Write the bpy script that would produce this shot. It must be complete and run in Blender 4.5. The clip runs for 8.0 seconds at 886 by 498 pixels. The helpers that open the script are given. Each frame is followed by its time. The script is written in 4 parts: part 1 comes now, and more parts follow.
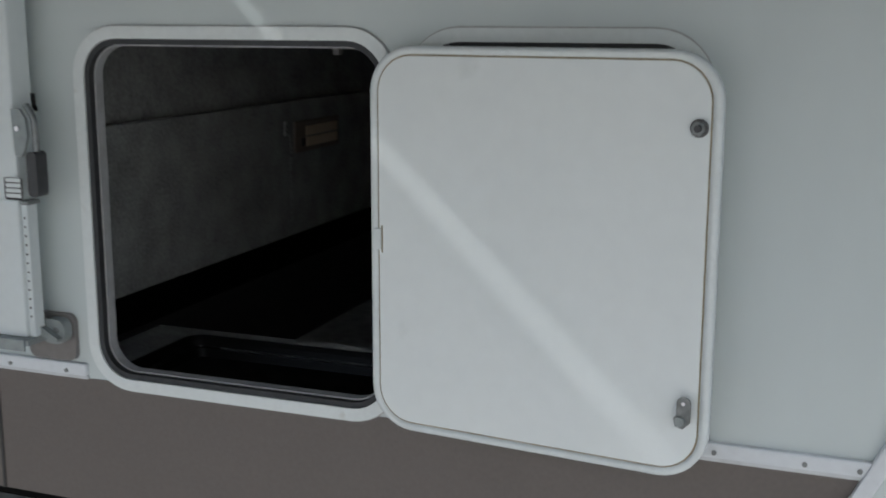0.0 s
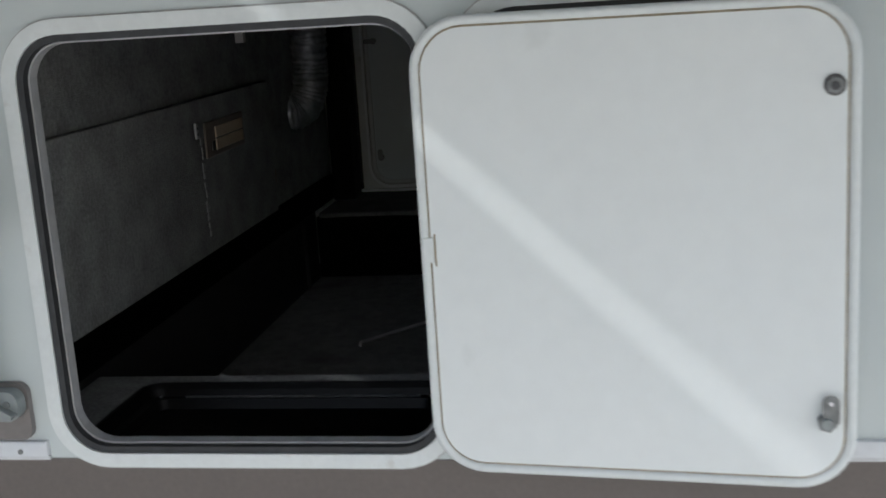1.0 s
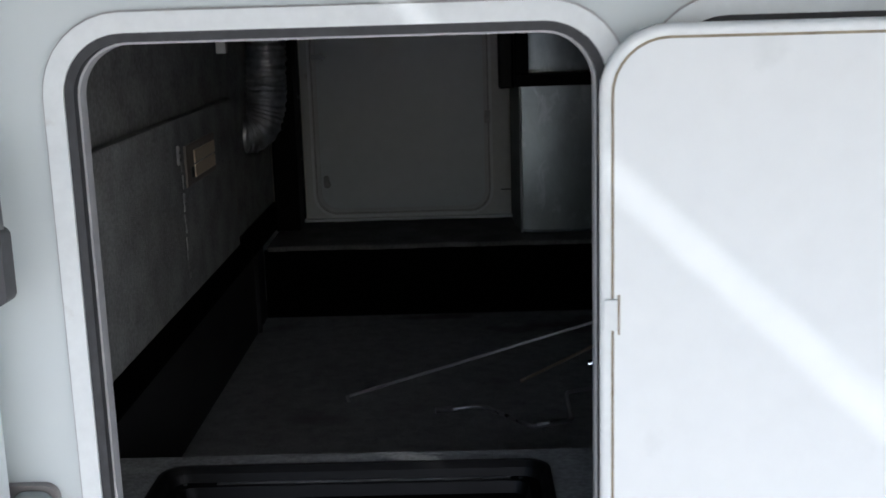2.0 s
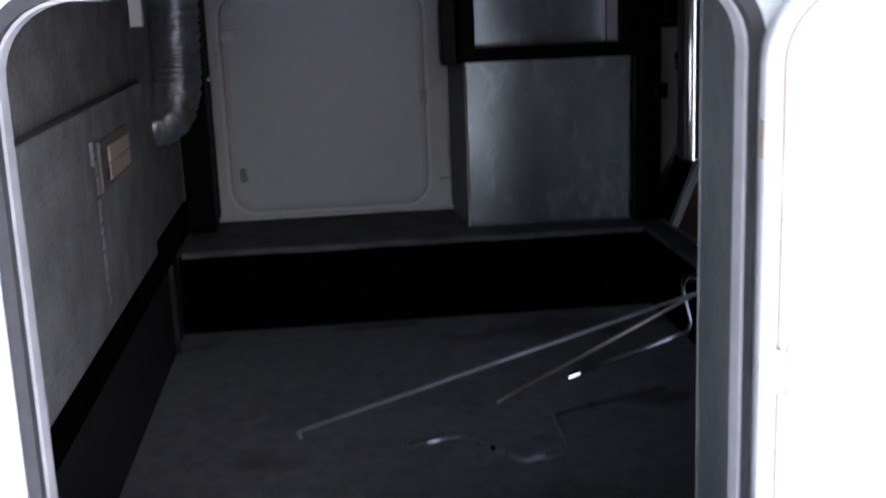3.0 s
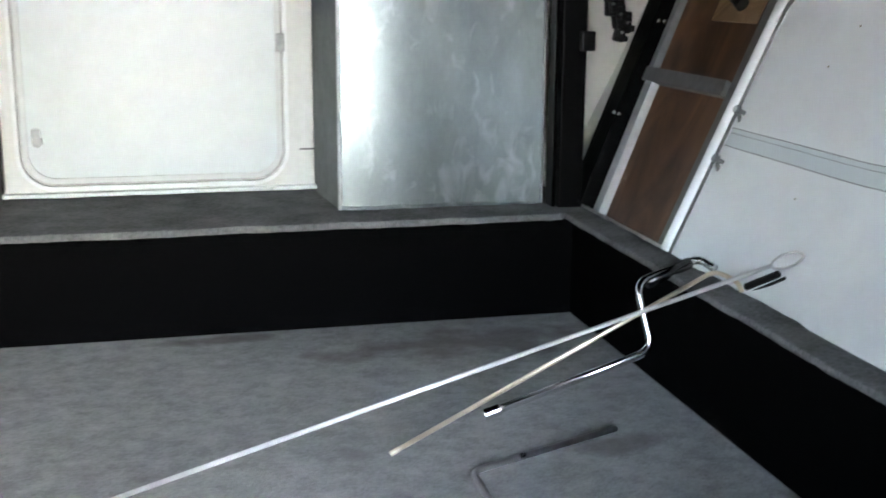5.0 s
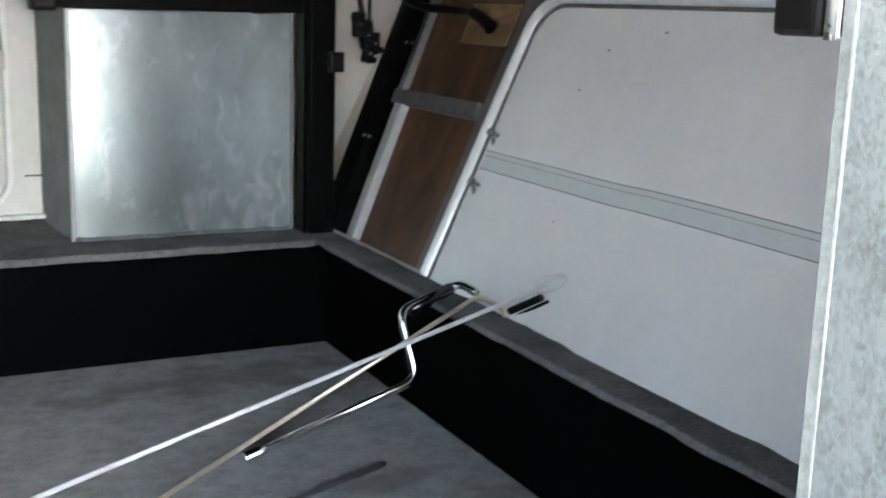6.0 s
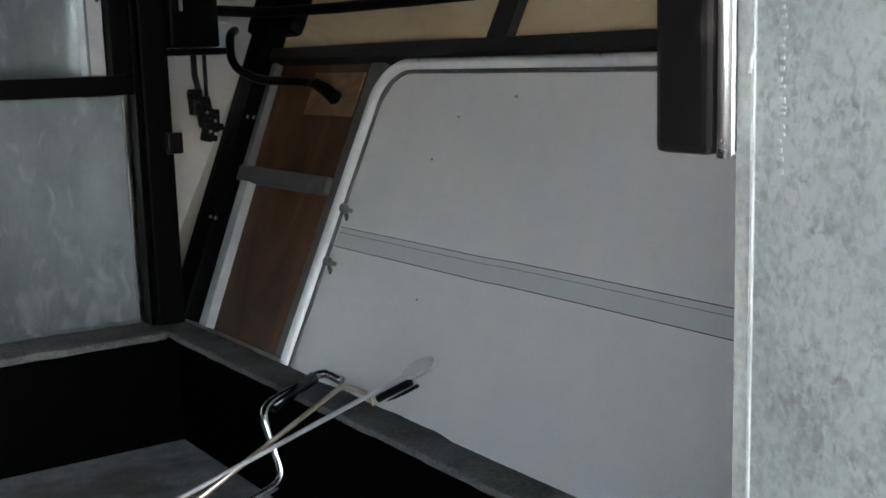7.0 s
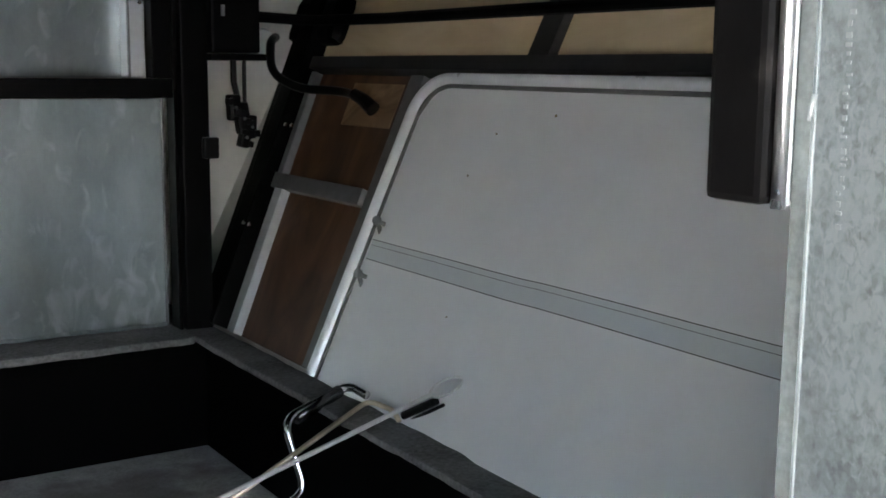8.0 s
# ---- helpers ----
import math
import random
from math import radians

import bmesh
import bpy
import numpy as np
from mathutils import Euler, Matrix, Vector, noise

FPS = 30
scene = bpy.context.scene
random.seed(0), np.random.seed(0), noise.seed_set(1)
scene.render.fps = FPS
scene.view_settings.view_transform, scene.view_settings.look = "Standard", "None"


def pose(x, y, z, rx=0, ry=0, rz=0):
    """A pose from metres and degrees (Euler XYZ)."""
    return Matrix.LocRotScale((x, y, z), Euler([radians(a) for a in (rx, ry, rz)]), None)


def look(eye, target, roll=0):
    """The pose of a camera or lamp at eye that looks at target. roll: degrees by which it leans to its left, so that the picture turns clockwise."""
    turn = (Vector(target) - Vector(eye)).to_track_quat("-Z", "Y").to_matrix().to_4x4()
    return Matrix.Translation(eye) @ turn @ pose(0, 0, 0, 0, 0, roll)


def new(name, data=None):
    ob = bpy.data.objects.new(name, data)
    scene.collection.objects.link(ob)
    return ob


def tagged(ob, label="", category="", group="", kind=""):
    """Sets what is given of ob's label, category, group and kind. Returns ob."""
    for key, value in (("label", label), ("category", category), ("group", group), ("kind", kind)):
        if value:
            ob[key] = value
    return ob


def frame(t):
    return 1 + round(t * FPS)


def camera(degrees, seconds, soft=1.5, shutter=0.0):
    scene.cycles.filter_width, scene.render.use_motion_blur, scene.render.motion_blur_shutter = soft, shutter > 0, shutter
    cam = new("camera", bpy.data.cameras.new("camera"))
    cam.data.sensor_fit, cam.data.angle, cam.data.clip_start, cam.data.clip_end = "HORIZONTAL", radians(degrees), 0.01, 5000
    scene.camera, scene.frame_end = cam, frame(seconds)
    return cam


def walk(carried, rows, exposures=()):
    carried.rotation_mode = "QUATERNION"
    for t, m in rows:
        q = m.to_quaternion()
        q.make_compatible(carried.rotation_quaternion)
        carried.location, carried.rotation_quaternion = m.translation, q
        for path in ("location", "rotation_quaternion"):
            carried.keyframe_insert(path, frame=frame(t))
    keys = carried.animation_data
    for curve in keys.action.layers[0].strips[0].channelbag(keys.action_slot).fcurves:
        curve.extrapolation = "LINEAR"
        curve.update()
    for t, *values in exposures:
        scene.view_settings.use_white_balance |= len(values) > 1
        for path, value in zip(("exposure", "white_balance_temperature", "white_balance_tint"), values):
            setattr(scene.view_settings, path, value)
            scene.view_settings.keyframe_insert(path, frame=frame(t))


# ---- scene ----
cam = camera(42.0, 8.0, soft=1.7, shutter=0.4)
PATH = [
    (0, (1.377, -1.774, 1.481), (0.683, 0.06, 1.088), 0.1),
    (0.5, (1.041, -1.804, 1.474), (0.654, 0.108, 1.034), -0.3),
    (1, (0.891, -1.581, 1.466), (0.556, 0.343, 1.034), -3.7),
    (1.5, (0.668, -1.445, 1.449), (0.419, 0.499, 1.053), -1.2),
    (1.7, (0.549, -1.384, 1.46), (0.424, 0.574, 1.076), -1.8),
    (2.8, (0.321, -0.984, 1.451), (0.386, 0.947, 0.935), -1.5),
    (3, (0.26, -0.889, 1.433), (0.438, 1.051, 0.983), -2.3),
    (3.5, (0.226, -0.693, 1.379), (0.531, 1.249, 1.014), 0.7),
    (4, (0.268, -0.481, 1.309), (0.495, 1.466, 0.91), 0.7),
    (4.2, (0.266, -0.421, 1.29), (0.523, 1.506, 0.82), -1.2),
    (5.3, (0.26, -0.147, 1.253), (0.835, 1.717, 0.813), 1.6),
    (5.5, (0.256, -0.133, 1.255), (0.93, 1.697, 0.811), 1.6),
    (6, (0.25, -0.105, 1.251), (1.148, 1.634, 0.839), 1.7),
    (6.5, (0.297, -0.046, 1.276), (1.314, 1.648, 0.968), -0.2),
    (7, (0.304, -0.021, 1.281), (1.414, 1.609, 0.953), -1.7),
    (7.5, (0.304, -0.008, 1.287), (1.397, 1.637, 0.972), -1.2),
    (8, (0.315, -0.003, 1.289), (1.381, 1.66, 0.978), 0.5),
]
EXPOSURES = [
    (0.0, 0.58, 6200, 6), (0.5, 0.9, 6250, 7), (1.0, 1.0, 6250, 7), (1.5, 1.25, 6250, 8), (1.7, 1.45, 6150, 9), (2.8, 2.55, 5850, 18),
    (3.0, 3.1, 5750, 22), (3.2, 3.9, 5750, 30), (3.5, 5.25, 5750, 33), (3.7, 5.75, 5900, 24), (4.0, 6.15, 6000, 16), (4.2, 6.35, 6150, 11),
    (5.3, 6.65, 6250, 8), (6.0, 6.4, 6350, 9), (6.5, 6.0, 6400, 9), (7.0, 5.65, 6450, 9), (8.0, 5.55, 6450, 9),
]
walk(cam, [(t, look(eye, target, roll)) for t, eye, target, roll in PATH], EXPOSURES)

# ---------------------------------------------------------------- world, sun
world = bpy.data.worlds.new("sky")
scene.world = world
world.use_nodes = True
wn = world.node_tree
sky = wn.nodes.new("ShaderNodeTexSky")
sky.sky_type = "NISHITA"
sky.sun_disc = False
sky.sun_elevation = radians(49)
sky.sun_rotation = radians(153)
sky.air_density, sky.dust_density = 1.0, 4.0
wn.links.new(sky.outputs[0], wn.nodes["Background"].inputs[0])
wn.nodes["Background"].inputs[1].default_value = 0.1

sun = new("sun", bpy.data.lights.new("sun", "SUN"))
sun.data.energy = 1.5
sun.data.angle = radians(1.2)
sun.data.color = (1.0, 0.98, 0.96)
sun.matrix_world = look((2.0, -4.0, 5.2), (0, 0, 0))


# ---------------------------------------------------------------- materials
def material(name, color, rough=0.5, metal=0.0, vary=0.12, scale=6.0, fine=60.0, bump=0.1, bump_scale=None, stretch=(1, 1, 1),
             stain=None, stain_at=0.62, stain_scale=3.0, rough_vary=0.1, coat=0.0, specular=0.5):
    """A node material: base colour varied at two scales, optional stains, fine relief."""
    m = bpy.data.materials.new(name)
    m.use_nodes = True
    t = m.node_tree
    b = t.nodes["Principled BSDF"]
    b.inputs["Metallic"].default_value = metal
    b.inputs["Coat Weight"].default_value = coat
    b.inputs["Specular IOR Level"].default_value = specular
    co = t.nodes.new("ShaderNodeTexCoord")
    mp = t.nodes.new("ShaderNodeMapping")
    mp.inputs["Scale"].default_value = stretch
    t.links.new(co.outputs["Object"], mp.inputs["Vector"])

    def noise_node(sc, detail=4.0):
        n = t.nodes.new("ShaderNodeTexNoise")
        n.inputs["Scale"].default_value = sc
        n.inputs["Detail"].default_value = detail
        t.links.new(mp.outputs[0], n.inputs["Vector"])
        return n

    big, small = noise_node(scale), noise_node(fine, 6.0)
    mix = t.nodes.new("ShaderNodeMath")
    mix.operation = "ADD"
    t.links.new(big.outputs[0], mix.inputs[0])
    t.links.new(small.outputs[0], mix.inputs[1])
    ramp = t.nodes.new("ShaderNodeMapRange")
    ramp.inputs["From Min"].default_value, ramp.inputs["From Max"].default_value = 0.65, 1.35
    ramp.inputs["To Min"].default_value, ramp.inputs["To Max"].default_value = 1 - vary, 1 + vary
    t.links.new(mix.outputs[0], ramp.inputs["Value"])
    mul = t.nodes.new("ShaderNodeVectorMath")
    mul.operation = "SCALE"
    mul.inputs[0].default_value = color
    t.links.new(ramp.outputs[0], mul.inputs["Scale"])
    last = mul.outputs[0]
    if stain:
        n = noise_node(stain_scale, 8.0)
        r = t.nodes.new("ShaderNodeMapRange")
        r.inputs["From Min"].default_value, r.inputs["From Max"].default_value = stain_at, stain_at + 0.15
        r.clamp = True
        t.links.new(n.outputs[0], r.inputs["Value"])
        mx = t.nodes.new("ShaderNodeMix")
        mx.data_type = "RGBA"
        t.links.new(r.outputs[0], mx.inputs["Factor"])
        t.links.new(last, mx.inputs["A"])
        mx.inputs["B"].default_value = (*stain, 1)
        last = mx.outputs["Result"]
    t.links.new(last, b.inputs["Base Color"])
    rr_ = t.nodes.new("ShaderNodeMapRange")
    rr_.inputs["To Min"].default_value, rr_.inputs["To Max"].default_value = max(0.02, rough - rough_vary), min(1, rough + rough_vary)
    t.links.new(big.outputs[0], rr_.inputs["Value"])
    t.links.new(rr_.outputs[0], b.inputs["Roughness"])
    if bump:
        bp = t.nodes.new("ShaderNodeBump")
        bp.inputs["Strength"].default_value = bump
        bp.inputs["Distance"].default_value = 0.004
        src = noise_node(bump_scale, 5.0) if bump_scale else small
        t.links.new(src.outputs[0], bp.inputs["Height"])
        t.links.new(bp.outputs[0], b.inputs["Normal"])
    return m


def galvanised(name, base, rough, spangle, metal, cells=95.0, warp_by=0.035, clouds=7.0, detail=12.0, spread=(0.35, 0.7), contrast=0.2, relief=0.12, stretch=(1, 1, 1), scuff=None, scuff_scale=70.0, scuff_at=0.56, patches=6.0):
    """Zinc-coated steel: spangle cells, cloudy white oxide, soft metal gloss."""
    m = bpy.data.materials.new(name)
    m.use_nodes = True
    t = m.node_tree
    b = t.nodes["Principled BSDF"]
    b.inputs["Metallic"].default_value = metal
    co = t.nodes.new("ShaderNodeTexCoord")
    warp = t.nodes.new("ShaderNodeTexNoise")
    warp.inputs["Scale"].default_value, warp.inputs["Detail"].default_value = 35.0, 4.0
    t.links.new(co.outputs["Object"], warp.inputs["Vector"])
    add = t.nodes.new("ShaderNodeVectorMath")
    add.operation = "MULTIPLY_ADD"
    add.inputs[1].default_value = (warp_by, warp_by, warp_by)
    t.links.new(warp.outputs["Color"], add.inputs[0])
    t.links.new(co.outputs["Object"], add.inputs[2])
    cell = t.nodes.new("ShaderNodeTexVoronoi")
    cell.inputs["Scale"].default_value = cells
    t.links.new(add.outputs[0], cell.inputs["Vector"])
    cloud = t.nodes.new("ShaderNodeTexNoise")
    cloud.inputs["Scale"].default_value, cloud.inputs["Detail"].default_value = clouds, detail
    cloud.inputs["Roughness"].default_value = 0.68 if detail > 6 else 0.5
    mp = t.nodes.new("ShaderNodeMapping")
    mp.inputs["Scale"].default_value = stretch
    t.links.new(co.outputs["Object"], mp.inputs["Vector"])
    t.links.new(mp.outputs[0], cloud.inputs["Vector"])
    sep = t.nodes.new("ShaderNodeSeparateColor")
    t.links.new(cell.outputs["Color"], sep.inputs[0])
    f = t.nodes.new("ShaderNodeMath")
    f.operation = "MULTIPLY_ADD"
    f.inputs[1].default_value = spangle
    t.links.new(sep.outputs[0], f.inputs[0])
    t.links.new(cloud.outputs[0], f.inputs[2])
    grain = t.nodes.new("ShaderNodeTexNoise")
    grain.inputs["Scale"].default_value, grain.inputs["Detail"].default_value = max(160.0, cells), 8.0
    t.links.new(co.outputs["Object"], grain.inputs["Vector"])
    g = t.nodes.new("ShaderNodeMath")
    g.operation = "MULTIPLY_ADD"
    g.inputs[1].default_value = 0.08 if cells < 300 else 0.5
    t.links.new(grain.outputs[0], g.inputs[0])
    t.links.new(f.outputs[0], g.inputs[2])
    f = g
    r = t.nodes.new("ShaderNodeMapRange")
    r.inputs["From Min"].default_value, r.inputs["From Max"].default_value = spread
    t.links.new(f.outputs[0], r.inputs["Value"])
    mx = t.nodes.new("ShaderNodeMix")
    mx.data_type = "RGBA"
    mx.inputs["A"].default_value = (base[0] * (1 - contrast), base[1] * (1 - contrast), base[2] * (1 - contrast), 1)
    mx.inputs["B"].default_value = (min(1, base[0] * (1 + contrast)), min(1, base[1] * (1 + contrast)), min(1, base[2] * (1 + contrast)), 1)
    t.links.new(r.outputs[0], mx.inputs["Factor"])
    colour = mx.outputs["Result"]
    if scuff:
        curl = t.nodes.new("ShaderNodeTexNoise")
        curl.inputs["Scale"].default_value, curl.inputs["Detail"].default_value, curl.inputs["Distortion"].default_value = scuff_scale, 6.0, 0.7
        t.links.new(mp.outputs[0], curl.inputs["Vector"])
        patch = t.nodes.new("ShaderNodeTexNoise")
        patch.inputs["Scale"].default_value, patch.inputs["Detail"].default_value = patches, 3.0
        t.links.new(co.outputs["Object"], patch.inputs["Vector"])
        both = t.nodes.new("ShaderNodeMath")
        both.operation = "MULTIPLY_ADD"
        both.inputs[1].default_value = 0.75
        t.links.new(patch.outputs[0], both.inputs[0])
        t.links.new(curl.outputs[0], both.inputs[2])
        span = t.nodes.new("ShaderNodeMapRange")
        span.inputs["From Min"].default_value, span.inputs["From Max"].default_value = scuff_at + 0.37, scuff_at + 0.55
        t.links.new(both.outputs[0], span.inputs["Value"])
        worn = t.nodes.new("ShaderNodeMix")
        worn.data_type = "RGBA"
        t.links.new(span.outputs[0], worn.inputs["Factor"])
        t.links.new(colour, worn.inputs["A"])
        worn.inputs["B"].default_value = (*scuff, 1)
        colour = worn.outputs["Result"]
    t.links.new(colour, b.inputs["Base Color"])
    q = t.nodes.new("ShaderNodeMapRange")
    q.inputs["To Min"].default_value, q.inputs["To Max"].default_value = rough - 0.08, rough + 0.14
    t.links.new(f.outputs[0], q.inputs["Value"])
    t.links.new(q.outputs[0], b.inputs["Roughness"])
    bp = t.nodes.new("ShaderNodeBump")
    bp.inputs["Strength"].default_value, bp.inputs["Distance"].default_value = relief, 0.003
    t.links.new(f.outputs[0], bp.inputs["Height"])
    t.links.new(bp.outputs[0], b.inputs["Normal"])
    return m


def plywood(name, dark, light, axis):
    m = bpy.data.materials.new(name)
    m.use_nodes = True
    t = m.node_tree
    b = t.nodes["Principled BSDF"]
    co = t.nodes.new("ShaderNodeTexCoord")
    mp = t.nodes.new("ShaderNodeMapping")
    mp.inputs["Scale"].default_value = axis
    t.links.new(co.outputs["Object"], mp.inputs["Vector"])
    n = t.nodes.new("ShaderNodeTexNoise")
    n.inputs["Scale"].default_value, n.inputs["Detail"].default_value, n.inputs["Distortion"].default_value = 5.0, 7.0, 1.2
    t.links.new(mp.outputs[0], n.inputs["Vector"])
    cr = t.nodes.new("ShaderNodeValToRGB")
    cr.color_ramp.elements[0].position, cr.color_ramp.elements[0].color = 0.33, (*dark, 1)
    cr.color_ramp.elements[1].position, cr.color_ramp.elements[1].color = 0.68, (*light, 1)
    t.links.new(n.outputs[0], cr.inputs[0])
    t.links.new(cr.outputs[0], b.inputs["Base Color"])
    b.inputs["Roughness"].default_value = 0.6
    bp = t.nodes.new("ShaderNodeBump")
    bp.inputs["Strength"].default_value, bp.inputs["Distance"].default_value = 0.15, 0.002
    t.links.new(n.outputs[0], bp.inputs["Height"])
    t.links.new(bp.outputs[0], b.inputs["Normal"])
    return m


FIBERGLASS = material("white_fiberglass", (0.61, 0.665, 0.665), 0.38, vary=0.03, scale=2.0, fine=14, bump=0.05, bump_scale=9, stretch=(1, 1, 0.35))
DOOR_WHITE = material("white_door_skin", (0.81, 0.85, 0.85), 0.34, vary=0.025, scale=3, fine=30, bump=0.04, bump_scale=12,
                      stain=(0.69, 0.73, 0.72), stain_at=0.7, stain_scale=9)
FRAME_WHITE = material("white_painted_aluminium", (0.74, 0.78, 0.78), 0.4, vary=0.05, scale=8, fine=90, bump=0.06,
                       stain=(0.58, 0.58, 0.55), stain_at=0.66, stain_scale=26)
SEAL = material("black_rubber", (0.035, 0.037, 0.04), 0.6, vary=0.3, scale=25, bump=0.15)
RING_WHITE = material("white_raised_ring", (0.78, 0.8, 0.8), 0.35, vary=0.06, scale=10, bump=0.03)
RING = material("grey_white_ring", (0.6, 0.62, 0.62), 0.45, vary=0.08, scale=12)
JAMB = material("grey_aluminium_jamb", (0.5, 0.51, 0.52), 0.42, metal=0.2, vary=0.12, scale=24, bump=0.06)
LIP = material("grey_lip", (0.42, 0.42, 0.42), 0.5, vary=0.2, scale=30)
CAULK = material("stained_groove", (0.31, 0.265, 0.18), 0.7, vary=0.4, scale=18)
BROWN = material("brown_skirt", (0.143, 0.124, 0.113), 0.5, vary=0.08, scale=4, fine=120, bump=0.06)
ALU = material("bright_aluminium", (0.62, 0.64, 0.66), 0.4, metal=0.35, vary=0.1, scale=9, bump=0.06)
ALU_EDGE = material("pale_zinc_edge", (0.27, 0.29, 0.29), 0.45, metal=0.3, vary=0.3, scale=60, bump=0.0)
ALU_BRIGHT = material("polished_aluminium", (0.82, 0.83, 0.84), 0.3, metal=0.2, vary=0.05, scale=12, bump=0.0)
ALU_WHITE = material("white_trim", (0.7, 0.73, 0.76), 0.35, vary=0.06, scale=9, bump=0.05)
STUD_GREY = material("grey_stud", (0.13, 0.13, 0.13), 0.5, vary=0.2, scale=14, bump=0.06)
DARK_GREY = material("dark_grey_steel", (0.028, 0.028, 0.028), 0.5, vary=0.2, scale=14, bump=0.06, specular=0.3)
ALU_DULL = material("dull_aluminium", (0.21, 0.22, 0.23), 0.5, metal=0.3, vary=0.15, scale=14, bump=0.08)
BRASS = material("dull_brass", (0.2, 0.17, 0.11), 0.45, metal=0.6, vary=0.2, scale=50, bump=0.05)
STEEL = material("zinc_hardware", (0.23, 0.24, 0.24), 0.4, metal=0.8, vary=0.2, scale=60, bump=0.05)
CHROME = material("chrome", (0.8, 0.8, 0.81), 0.18, metal=1.0, vary=0.06, scale=40, bump=0.0, rough_vary=0.05)
GRIP = material("glossy_black_sleeve", (0.008, 0.008, 0.009), 0.2, vary=0.2, scale=40, bump=0.0, rough_vary=0.04)
ROD_WARM = material("brassy_rod", (0.78, 0.69, 0.54), 0.32, metal=0.82, vary=0.08, scale=40, bump=0.0)
CHROME_DARK = material("dark_chrome", (0.66, 0.66, 0.67), 0.28, metal=1.0, rough_vary=0.02, vary=0.05, scale=40, bump=0.0)
FAR_WHITE = material("white_hatch_inside", (0.64, 0.69, 0.70), 0.36, rough_vary=0.03, vary=0.04, scale=3, fine=24, bump=0.05, bump_scale=7)
ROD_METAL = material("aluminium_rod", (0.74, 0.74, 0.73), 0.35, metal=0.3, vary=0.06, scale=40, bump=0.0)
BLACK = material("black_paint", (0.0018, 0.0018, 0.002), 0.5, vary=0.35, scale=9, bump=0.08, stain=(0.008, 0.0075, 0.007), stain_at=0.66, stain_scale=14, specular=0.07)
SCUFFED_BLACK = material("scuffed_black_paint", (0.0028, 0.0026, 0.0026), 0.42, vary=0.4, scale=30, bump=0.1, specular=0.09,
                         stain=(0.014, 0.0125, 0.0118), stain_at=0.58, stain_scale=45)
BLACK_VINYL = material("black_vinyl", (0.001, 0.001, 0.0011), 0.75, vary=0.3, scale=5, fine=200, bump=0.05, specular=0.04,
                       stain=(0.009, 0.0085, 0.008), stain_at=0.68, stain_scale=9)
DARK_PANEL = material("satin_black_panel", (0.026, 0.026, 0.0265), 0.55, vary=0.25, scale=6, bump=0.04, specular=0.3, stain=(0.022, 0.021, 0.02), stain_at=0.62, stain_scale=9)
LEVER = material("dark_grey_lever_plastic", (0.055, 0.056, 0.06), 0.5, vary=0.25, scale=40, bump=0.08)
BLACK_PLASTIC = material("black_plastic", (0.0035, 0.0035, 0.0037), 0.42, vary=0.2, scale=12, bump=0.1, specular=0.16)
CARPET = material("grey_carpet", (0.37, 0.375, 0.367), 0.95, vary=0.3, scale=34, fine=240, bump=0.6, bump_scale=320, stretch=(1, 1.1, 1),
                  stain=(0.22, 0.215, 0.205), stain_at=0.64, stain_scale=3.5, specular=0.1)
FRAY = material("frayed_pale_fibre", (0.37, 0.38, 0.375), 0.95, vary=0.4, scale=60, fine=220, bump=0.8, bump_scale=300, specular=0.1)
CARPET_WALL = material("grey_wall_carpet", (0.31, 0.32, 0.315), 0.95, vary=0.36, scale=12, fine=130, bump=0.7, bump_scale=260, specular=0.1)
CARPET_DARK = material("charcoal_ledge_carpet", (0.165, 0.166, 0.162), 0.95, vary=0.45, scale=12, fine=150, bump=0.7, bump_scale=300, specular=0.1)


def dirt_and_shade(m, spots, tint):
    """Brownish dirty patches of their own shape, deepened to hold some shade, at given places on a floor material."""
    t = m.node_tree
    b = t.nodes["Principled BSDF"]
    src = b.inputs["Base Color"].links[0].from_socket
    co = t.nodes.new("ShaderNodeTexCoord")
    n = t.nodes.new("ShaderNodeTexNoise")
    n.inputs["Scale"].default_value, n.inputs["Detail"].default_value = 9.0, 7.0
    t.links.new(co.outputs["Object"], n.inputs["Vector"])
    for (x, y, z), (sx, sy) in spots:
        mp = t.nodes.new("ShaderNodeMapping")
        mp.vector_type = "TEXTURE"
        mp.inputs["Location"].default_value = (x, y, z)
        mp.inputs["Scale"].default_value = (sx, sy, 1)
        t.links.new(co.outputs["Object"], mp.inputs["Vector"])
        ln = t.nodes.new("ShaderNodeVectorMath")
        ln.operation = "LENGTH"
        t.links.new(mp.outputs[0], ln.inputs[0])
        ad = t.nodes.new("ShaderNodeMath")
        ad.operation = "MULTIPLY_ADD"
        ad.inputs[1].default_value = -2.4
        t.links.new(n.outputs[0], ad.inputs[0])
        t.links.new(ln.outputs["Value"], ad.inputs[2])
        r = t.nodes.new("ShaderNodeMapRange")
        r.inputs["From Min"].default_value, r.inputs["From Max"].default_value = -0.3, -0.75
        # strength covers the brown stains and part of the far corner's shade
        r.inputs["To Max"].default_value = 0.6
        t.links.new(ad.outputs[0], r.inputs["Value"])
        mx = t.nodes.new("ShaderNodeMix")
        mx.data_type = "RGBA"
        t.links.new(r.outputs[0], mx.inputs["Factor"])
        t.links.new(src, mx.inputs["A"])
        mx.inputs["B"].default_value = (*tint, 1)
        src = mx.outputs["Result"]
    t.links.new(src, b.inputs["Base Color"])


